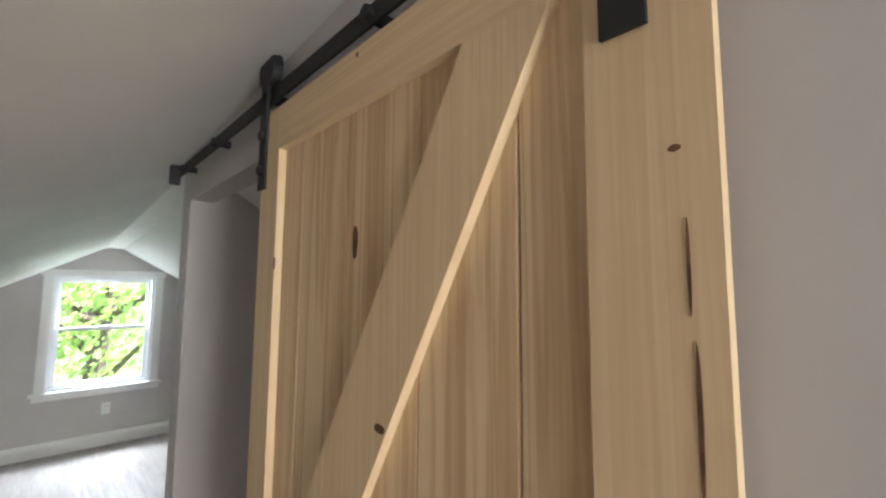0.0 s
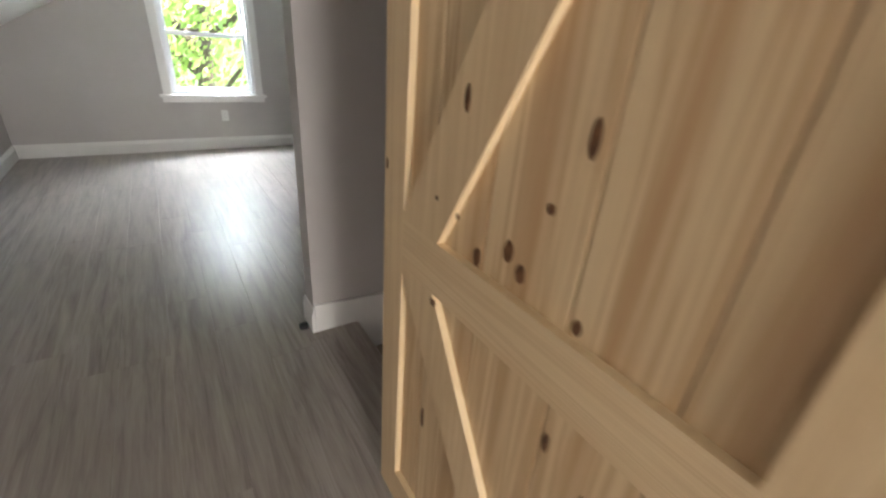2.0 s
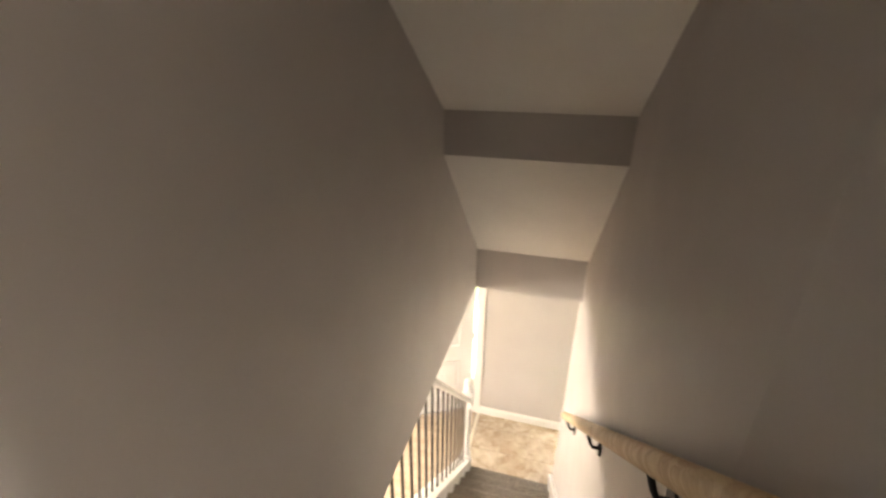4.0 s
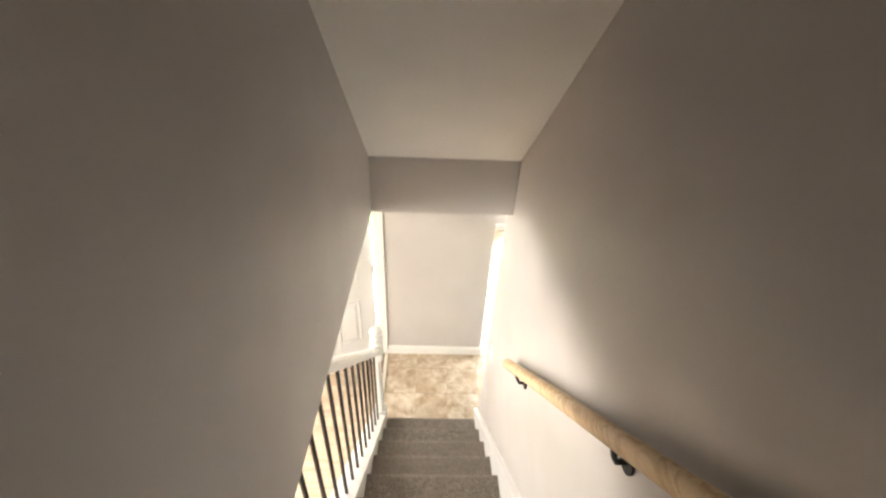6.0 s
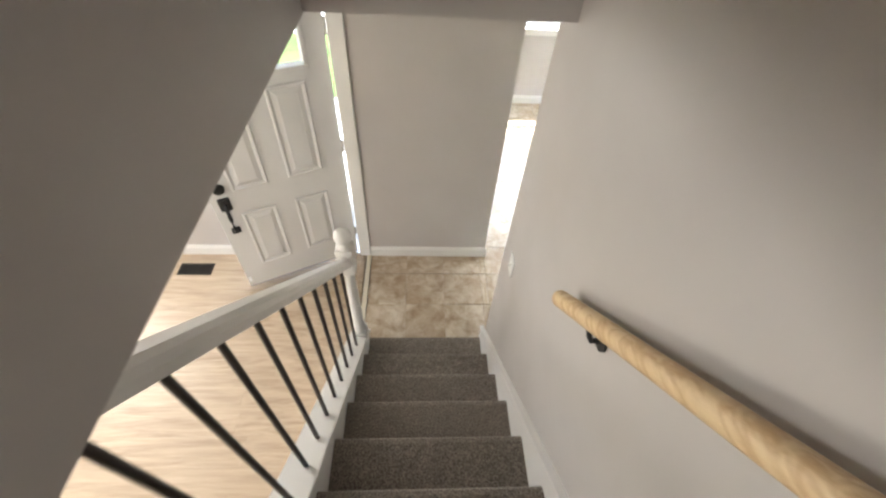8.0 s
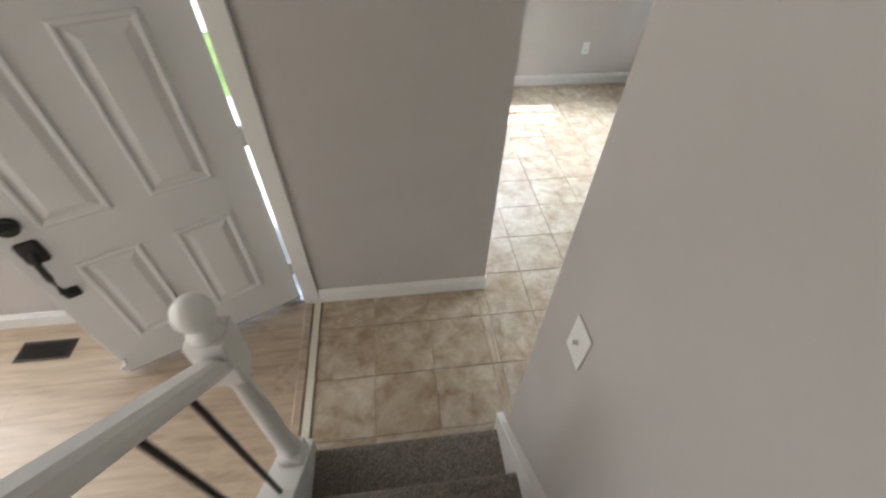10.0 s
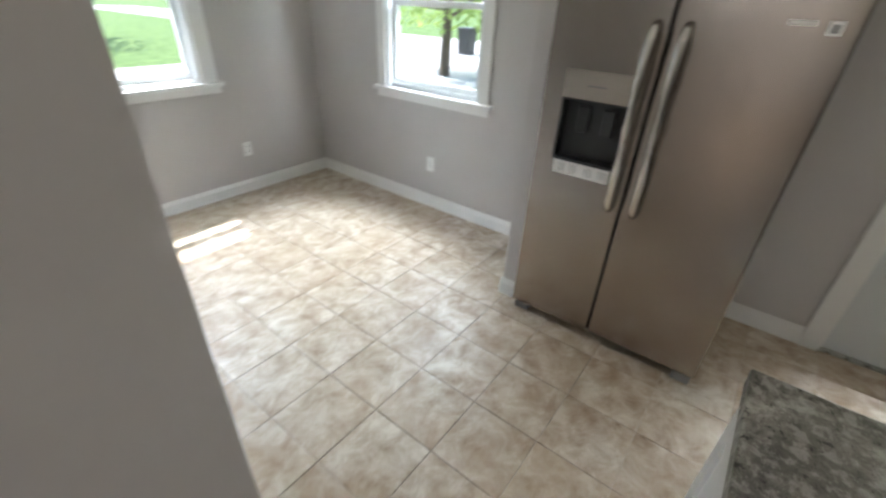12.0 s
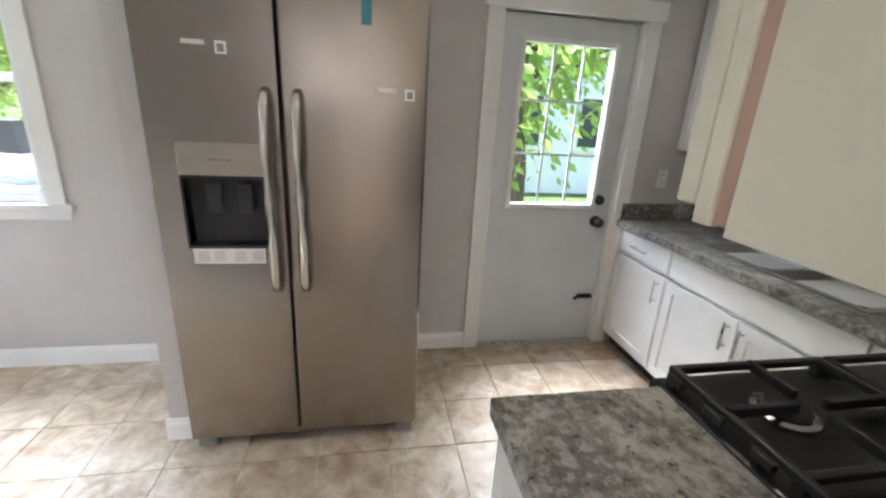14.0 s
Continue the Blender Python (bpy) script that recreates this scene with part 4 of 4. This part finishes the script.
def shaker(parent, x0, x1, z0, z1, y, name="door", drawer=False):
    """A cabinet front that looks along +y."""
    s = 0.055
    if drawer:
        return part(name, box((x0, y, z0), (x1, y + 0.019, z1), 0.003), M_CAB, parent)
    bm = holed(1, y, y + 0.019, x0, x1, z0, z1, [(x0 + s, x1 - s, z0 + s, z1 - s)])
    d = part(name, bm, M_CAB, parent)
    part("panel", box((x0 + s, y, z0 + s), (x1 - s, y + 0.009, z1 - s)), M_CAB, d)
    return d


def pull(parent, p, q, off):
    p, q, off = Vector(p), Vector(q), Vector(off)
    d = (q - p).normalized()
    bm = rod(p + off, q + off, 0.006, None, 12)
    for e in (p + d * 0.018, q - d * 0.018):
        rod(e, e + off, 0.004, bm, 8)
    return part("handle", bm, M_NICKEL, parent, "brushed nickel bar pull")


CF = -1.385  # cabinet fronts


def base_cabinet(x0, x1, doors, drawers, label):
    c = thing("base_cabinet", label, "cabinet", "sink wall cabinets")
    part("body", box((x0, SKY, 0.09), (x1, CF, CZ - 0.04)), M_CAB, c)
    part("toe_kick", box((x0, SKY, 0.0), (x1, CF - 0.06, 0.09)), M_PLASTIC, c, "dark recessed toe kick")
    for a, b, hinge in doors:
        d = shaker(c, a, b, 0.11, 0.655, CF + 0.001)
        hx = a + 0.035 if hinge == "r" else b - 0.035
        pull(d, (hx, CF + 0.02, 0.50), (hx, CF + 0.02, 0.63), (0, 0.03, 0))
    for a, b, h in drawers:
        d = shaker(c, a, b, 0.675, 0.812, CF + 0.001, "drawer_front", True)
        if h:
            m = (a + b) / 2
            pull(d, (m - 0.07, CF + 0.02, 0.745), (m + 0.07, CF + 0.02, 0.745), (0, 0.03, 0))
    return c


base_cabinet(2.682, 3.175, [(2.69, 3.15, "r")], [(2.69, 3.15, True)], "white shaker base cabinet with drawer beside the back door")
base_cabinet(1.755, 2.68, [(1.765, 2.207, "l2"), (2.213, 2.67, "r")], [(1.765, 2.67, False)], "white shaker sink base cabinet with two doors")
base_cabinet(1.30, 1.753, [(1.31, 1.743, "r")], [(1.31, 1.743, True)], "white base cabinet in the corner")
# sink counter with the cut-out for the sink
SX0, SX1, SY0, SY1 = 1.87, 2.65, -1.90, -1.467
_bm = holed(2, CZ - 0.04, CZ, SW + 0.1, 3.175, SKY, CF + 0.045, [(SX0, SX1, SY0, SY1)])
wt = thing("sink_worktop", "mottled dark grey laminate worktop with upstand along the wall", "worktop")
part("top", _bm, M_GRANITE, wt)
part("upstand", box((SW + 0.1, SKY, CZ + 0.0005), (3.175, SKY + 0.02, CZ + 0.10), 0.003), M_GRANITE, wt)
part("end_upstand", box((KX - 0.022, SKY + 0.02, CZ + 0.0005), (KX - 0.002, CF + 0.03, CZ + 0.10), 0.003), M_GRANITE, wt)
sink = thing("kitchen_sink", "stainless double-bowl drop-in sink", "sink")
mid = (SX0 + SX1) / 2


def bowl(x0, x1):
    bm = bmesh.new()
    y0, y1 = SY0 + 0.06, SY1 - 0.02

    def ring(a, z):
        r = 0.05
        pts = []
        for cx, cy, a0 in ((x1 - a - r, y1 - a - r, 0), (x0 + a + r, y1 - a - r, 90), (x0 + a + r, y0 + a + r, 180), (x1 - a - r, y0 + a + r, 270)):
            for k in range(5):
                t = radians(a0 + 22.5 * k)
                pts.append(bm.verts.new((cx + r * math.cos(t), cy + r * math.sin(t), z)))
        return pts
    rs = [ring(-0.004, CZ + 0.006), ring(0.0, CZ + 0.002), ring(0.012, CZ - 0.13), ring(0.035, CZ - 0.16)]
    for a, b in zip(rs, rs[1:]):
        for i in range(20):
            bm.faces.new((a[i], a[(i + 1) % 20], b[(i + 1) % 20], b[i]))
    bm.faces.new(rs[-1])
    return bm


part("bowl", bowl(SX0 + 0.02, mid - 0.012), M_SINK, sink, smooth=True)
part("bowl", bowl(mid + 0.012, SX1 - 0.02), M_SINK, sink, smooth=True)
_bm = bmesh.new()
for q in (((SX0 - 0.012, SY0 - 0.012, CZ), (SX1 + 0.012, SY0 + 0.06, CZ + 0.006)), ((SX0 - 0.012, SY1 - 0.02, CZ), (SX1 + 0.012, SY1 + 0.012, CZ + 0.006)), ((SX0 - 0.012, SY0 + 0.06, CZ), (SX0 + 0.02, SY1 - 0.02, CZ + 0.006)), ((SX1 - 0.02, SY0 + 0.06, CZ), (SX1 + 0.012, SY1 - 0.02, CZ + 0.006)), ((mid - 0.012, SY0 + 0.06, CZ), (mid + 0.012, SY1 - 0.02, CZ + 0.006))):
    box(*q, 0.002, _bm)
part("rim", _bm, M_SINK, sink)
for x in ((SX0 + mid) / 2, (SX1 + mid) / 2):
    part("drain", lathe([(0.04, 0), (0.04, 0.004), (0.02, 0.002)], (x, (SY0 + SY1) / 2 + 0.02, CZ - 0.16)), M_CHROME, sink)

# upper cabinet by the back door
uc = thing("wall_cabinet", "white wall cabinet above the sink worktop", "cabinet")
part("body", box((2.60, SKY, 1.295), (3.18, -1.67, CL - 0.05), 0.002), M_CAB, uc)
shaker(uc, 2.61, 3.17, 1.305, CL - 0.06, -1.669)

# worktop and cabinet beside the stove
CT = 0.93
CX0, CX1, CY0, CY1 = SW + 0.105, 1.482, -0.385, -0.03
sc_ = thing("base_cabinet", "narrow white base cabinet with panelled end beside the stove", "cabinet")
part("body", box((CX0, CY0, 0.09), (CX1 - 0.045, CY1 - 0.022, CT - 0.04)), M_CAB, sc_)
part("toe_kick", box((CX0, CY0, 0.0), (CX1 - 0.10, CY1 - 0.03, 0.09)), M_PLASTIC, sc_)
_bm = box((CX0, CY1 - 0.021, 0.0), (CX1 - 0.045, CY1 - 0.014, CT - 0.04))
box((CX1 - 0.10, CY1 - 0.014, 0.0), (CX1 - 0.045, CY1 - 0.006, CT - 0.04), 0.001, _bm)
box((CX0, CY1 - 0.014, CT - 0.11), (CX1 - 0.10, CY1 - 0.006, CT - 0.04), 0.001, _bm)
part("end_panel", _bm, M_CAB, sc_)
part("door", box((CX1 - 0.044, CY0 + 0.01, 0.11), (CX1 - 0.025, CY1 - 0.025, CT - 0.05), 0.003), M_CAB, sc_)
ct_ = thing("stove_worktop", "short mottled grey laminate worktop with thick edge", "worktop")
part("top", box((CX0, CY0, CT - 0.019), (CX1, CY1, CT), 0.004), M_GRANITE, ct_)
part("front_edge", box((CX1 - 0.02, CY0, CT - 0.04), (CX1 - 0.001, CY1 - 0.001, CT - 0.0192), 0.002), M_GRANITE, ct_)
part("side_edge", box((CX0, CY1 - 0.02, CT - 0.04), (CX1 - 0.0205, CY1 - 0.001, CT - 0.0192), 0.002), M_GRANITE, ct_)

# the stove
stv = thing("gas_stove", "black gas stove with cast iron grates", "stove")
OX0, OX1, OY0, OY1 = SW + 0.11, 1.505, -1.146, -0.386
part("oven_body", box((OX0, OY0, 0.03), (OX1 - 0.03, OY1, CT - 0.02), 0.004), M_PLASTIC, stv)
part("oven_door", box((OX1 - 0.029, OY0 + 0.01, 0.2), (OX1 + 0.005, OY1 - 0.01, 0.76), 0.006), M_ENAMEL, stv)
part("oven_handle", tube([(OX1, OY0 + 0.06, 0.73), (OX1 + 0.04, OY0 + 0.06, 0.73), (OX1 + 0.04, OY1 - 0.06, 0.73), (OX1, OY1 - 0.06, 0.73)], 0.011), M_HANDLE, stv)
part("control_strip", box((OX1 - 0.029, OY0, 0.78), (OX1 + 0.01, OY1, CT - 0.005), 0.006), M_ENAMEL, stv)
part("cooktop", box((OX0, OY0, CT - 0.019), (OX1 - 0.0, OY1, CT + 0.004), 0.006), M_ENAMEL, stv, "glossy black enamel cooktop")
for i in range(5):
    y = OY0 + 0.12 + i * 0.13
    part("knob", rod((OX1 + 0.01, y, 0.85), (OX1 + 0.04, y, 0.85), 0.02, None, 20), M_HANDLE, stv)
part("rear_trim", box((OX0, OY0, CT + 0.004), (OX0 + 0.05, OY1, CT + 0.06), 0.005), M_ENAMEL, stv)
for cx in (OX0 + 0.19, OX0 + 0.49):
    for cy in (OY0 + 0.17, OY1 - 0.17):
        bu = part("burner", lathe([(0.055, 0.004), (0.055, 0.014), (0.045, 0.018)], (cx, cy, CT)), M_HANDLE, stv, "aluminium burner ring")
        part("burner_cap", lathe([(0.04, 0.018), (0.042, 0.024), (0.036, 0.030)], (cx, cy, CT)), M_IRON, bu)
gz0, gz1 = CT + 0.030, CT + 0.046
for y0, y1 in ((OY0 + 0.012, (OY0 + OY1) / 2 - 0.003), ((OY0 + OY1) / 2 + 0.003, OY1 - 0.012)):
    _bm = bmesh.new()
    xa, xb = OX0 + 0.06, OX1 - 0.02
    for q in ((xa, xb, y0, y0 + 0.014), (xa, xb, y1 - 0.014, y1), (xa, xa + 0.014, y0 + 0.014, y1 - 0.014), (xb - 0.014, xb, y0 + 0.014, y1 - 0.014), ((xa + xb) / 2 - 0.007, (xa + xb) / 2 + 0.007, y0 + 0.014, y1 - 0.014)):
        box((q[0], q[2], gz0), (q[1], q[3], gz1), 0.003, _bm)
    ym = (y0 + y1) / 2
    for f in (0.25, 0.75):
        xm = xa + (xb - xa) * f
        for dx, dy in ((1, 0), (-1, 0), (0, 1), (0, -1)):
            ex, ey = xm + dx * (xb - xa) * 0.245, ym + dy * (y1 - y0) * 0.48
            ix, iy = xm + dx * 0.03, ym + dy * 0.03
            box((min(ex, ix) - 0.006 * abs(dy), min(ey, iy) - 0.006 * abs(dx), gz0), (max(ex, ix) + 0.006 * abs(dy), max(ey, iy) + 0.006 * abs(dx), gz1 + 0.004), 0.002, _bm)
    g = part("grate", _bm, M_IRON, stv, "black cast iron grate")
    for x in (xa + 0.01, (xa + xb) / 2, xb - 0.01):
        for y in (y0 + 0.01, y1 - 0.01):
            part("grate_foot", box((x - 0.009, y - 0.009, CT + 0.004), (x + 0.009, y + 0.009, gz0)), M_IRON, g)
    for k in range(6):
        x = xa + 0.03 + k * (xb - xa - 0.06) / 5
        part("grate_lug", box((x - 0.02, y1 - 0.002, gz0 - 0.012), (x + 0.02, y1 + 0.010, gz0 + 0.006), 0.003), M_IRON, g)

# ceiling light, mirrored in the refrigerator
cl = thing("ceiling_light", "round flush ceiling light over the kitchen", "ceiling light")
part("housing", lathe([(0.15, -0.03), (0.16, -0.02), (0.16, 0.0)], (1.75, -0.45, CL), None, 28), M_NICKEL, cl)
_kl = new("kitchen_ceiling_lamp", bpy.data.lights.new("kitchen_ceiling_lamp", "AREA"))
_kl.data.shape, _kl.data.size, _kl.data.energy, _kl.data.color = "DISK", 0.2, 1.8, (1, 0.88, 0.74)
_kl.matrix_world = look((1.75, -0.45, CL - 0.035), (1.75, -0.449, 0))

# wall cabinet over the short worktop: its end panel faces the passage
wc = thing("wall_cabinet", "cream wall cabinet with a bare wood seam on its end", "cabinet")
WZ0, WZ1 = 1.367, 2.24
part("body", box((SW + 0.1, CY0, WZ0), (1.066, -0.024, WZ1)), M_CREAM, wc)
part("end_panel", box((SW + 0.1, -0.0235, WZ0 - 0.002), (1.064, -0.020, WZ1)), M_CREAM, wc)
part("seam", box((1.066, CY0, WZ0 + 0.003), (1.078, -0.023, WZ1)), M_RAWEDGE, wc, "bare wood seam strip")
part("face_frame", box((1.078, CY0, WZ0 + 0.001), (1.0925, -0.020, WZ1), 0.001), M_CREAM, wc)
part("door", box((1.093, CY0, WZ0 + 0.012), (1.112, -0.0205, WZ1 - 0.01), 0.002), M_CREAM, wc)

# ---- outside ----
rnd = random.Random(11)


def tree(x, y, h, r, n, label, low=0.35, size=0.16):
    t = thing("tree", label, "tree")
    z0 = -0.45
    bm = bmesh.new()
    pts = [Vector((x, y, z0)), Vector((x + rnd.uniform(-.1, .1), y, z0 + h * 0.3)), Vector((x + rnd.uniform(-.3, .3), y + rnd.uniform(-.3, .3), z0 + h * 0.62))]
    rod(pts[0], pts[1], 0.05 * h ** 0.8, bm, 12, 0.038 * h ** 0.8)
    rod(pts[1], pts[2], 0.038 * h ** 0.8, bm, 10, 0.02 * h ** 0.8)
    tips = []
    for i in range(9):
        a = rnd.uniform(0, math.tau)
        s = pts[1].lerp(pts[2], rnd.uniform(0.0, 1.0))
        e = s + Vector((math.cos(a) * r * rnd.uniform(.5, .9), math.sin(a) * r * rnd.uniform(.5, .9), rnd.uniform(0.0, 0.3) * h))
        rod(s, e, 0.016 * h ** 0.8, bm, 7, 0.004 * h)
        tips += [s.lerp(e, 0.5), e, e + Vector((0, 0, .1 * h))]
    tips += [pts[2] + Vector((0, 0, 0.2 * h))]
    part("trunk", bm, M_BARK, t)
    verts, faces = [], []
    for i in range(n):
        c = tips[rnd.randrange(len(tips))] + Vector((rnd.gauss(0, r * .24), rnd.gauss(0, r * .24), rnd.gauss(0, h * .09)))
        if c.z < z0 + low * h * 0.6:
            continue
        d = Vector((rnd.gauss(0, 1), rnd.gauss(0, 1), rnd.gauss(0, .6))).normalized()
        u = d.orthogonal().normalized()
        w = d.cross(u) * 0.45
        s = size * rnd.uniform(.6, 1.3)
        k = len(verts)
        verts += [c - u * s * .5, c + w * s * .55 + d * s * .05, c + u * s * .5, c - w * s * .55 + d * s * .05]
        faces.append((k, k + 1, k + 2, k + 3))
    me = bpy.data.meshes.new("crown")
    me.from_pydata(verts, [], faces)
    me.materials.append(M_LEAF)
    cr = new("crown", me)
    cr.parent = t
    tagged(cr, kind="stuff")
    return t


tree(GX - 4.4, -2.6, 7.4, 2.8, 5600, "leafy green tree outside the attic window", 0.3)
tree(GX - 7.5, -4.5, 8.5, 3.2, 3500, "tall leafy green tree behind the attic", 0.3, 0.2)
tree(11.2, 8.2, 4.6, 2.9, 7000, "broad green tree across the side lawn", 0.45, 0.19)
tree(13.0, 6.4, 7.0, 3.2, 6000, "green tree beside the road", 0.3, 0.24)
tree(5.8, -1.6, 4.6, 1.7, 3000, "leafy sapling close to the back door", 0.2, 0.16)
tree(8.0, -0.4, 5.2, 2.2, 3600, "leafy green tree behind the house", 0.25, 0.18)
tree(26.0, -3.0, 9.0, 4.5, 6000, "large tree beyond the side road", 0.2, 0.4)
tree(27.0, 8.0, 9.0, 4.5, 6000, "large tree beyond the side road", 0.2, 0.4)
tree(4.5, 24.0, 8.0, 4.0, 4000, "large tree beyond the front road", 0.2, 0.4)

hs = thing("house", "white clapboard neighbouring house with dark roof", "house")
part("wall", box((11.5, -9.0, -0.45), (16.0, -2.4, 3.2)), M_EXT, hs)
part("roof", prism([(11.2, 3.2), (16.3, 3.2), (13.75, 5.2)], 1, -9.3, -2.1), M_ROOF, hs)
for y in (-7.5, -5.6, -3.8):
    w = part("window", box((11.44, y - 0.45, 0.7), (11.49, y + 0.45, 2.1)), M_TRIM, hs)
    part("pane", box((11.42, y - 0.36, 0.8), (11.435, y + 0.36, 2.0)), M_PLASTIC, w)
tb = thing("trash_bin", "dark wheeled trash bin on the side lawn", "trash bin")
_bm = prism([(-0.24, 0), (0.24, 0), (0.30, 0.95), (-0.30, 0.95)], 1, 3.7, 4.25)
_bm.transform(Matrix.Translation((16.4, 7.1, -0.45)))
part("bin", _bm, M_PLASTIC, tb)
part("lid", box((16.07, 10.76, 0.50), (16.73, 11.39, 0.56), 0.02), M_PLASTIC, tb)


# ---- floor pieces, last ----
def shared(name, bm, material):
    me = bpy.data.meshes.new(name)
    bmesh.ops.recalc_face_normals(bm, faces=bm.faces)
    bm.to_mesh(me)
    bm.free()
    me.materials.append(material)
    return me


def piece(name, me, parent, x, y, z, sx=1.0, sy=1.0):
    ob = new(name, me)
    ob.location = (x, y, z)
    ob.scale = (sx, sy, 1)
    ob.parent = parent
    return ob


TP, TX, TY = 0.3035, 0.228, 0.408
tile = shared("tile", box((-TP / 2 + 0.0016, -TP / 2 + 0.0016, -0.008), (TP / 2 - 0.0016, TP / 2 - 0.0016, 0.0), 0.0012, None, 1), M_TILE)


def tiles(x0, x1, y0, y1, parent):
    for i in range(math.floor((x0 - TX) / TP), math.ceil((x1 - TX) / TP)):
        for j in range(math.floor((y0 - TY) / TP), math.ceil((y1 - TY) / TP)):
            a, b = max(x0, TX + i * TP), min(x1, TX + (i + 1) * TP)
            c, d = max(y0, TY + j * TP), min(y1, TY + (j + 1) * TP)
            if b - a > 0.02 and d - c > 0.02:
                piece("tile", tile, parent, (a + b) / 2, (c + d) / 2, rnd.uniform(-0.0006, 0.0006), (b - a) / TP, (d - c) / TP)


tiles(-0.072, 0.886, 0.0, EY, floor_tile)
tiles(0.887, KX, SKY, FY, floor_tile)
PL, PW = 1.22, 0.182
plank_a = shared("plank", box((-PL / 2 + 0.0003, -PW / 2 + 0.0003, -0.010), (PL / 2 - 0.0003, PW / 2 - 0.0003, 0), 0.0007, None, 1), M_LAM)
plank_b = shared("plank", box((-PL / 2 + 0.0003, -PW / 2 + 0.0003, -0.008), (PL / 2 - 0.0003, PW / 2 - 0.0003, 0), 0.0007, None, 1), M_LVP)


def planks(me, x0, x1, y0, y1, z, parent):
    j = 0
    y = y0
    while y < y1 - 0.01:
        w = min(PW, y1 - y)
        x = x0 - rnd.uniform(0, PL)
        while x < x1 - 0.01:
            a, b = max(x, x0), min(x + PL, x1)
            if b - a > 0.02:
                piece("plank", me, parent, (a + b) / 2, y + w / 2, z, (b - a) / PL, w / PW)
            x += PL
        y += PW


planks(plank_a, GX, AX1, KNEE_L, BY + 0.02, UF, floor_lam)
planks(plank_a, GX, -0.125, BY + 0.02, KNEE_R, UF, bpy.data.objects["floor_attic_side"])
planks(plank_b, -4.2, -0.16, -4.2, EY, 0.0, floor_living)
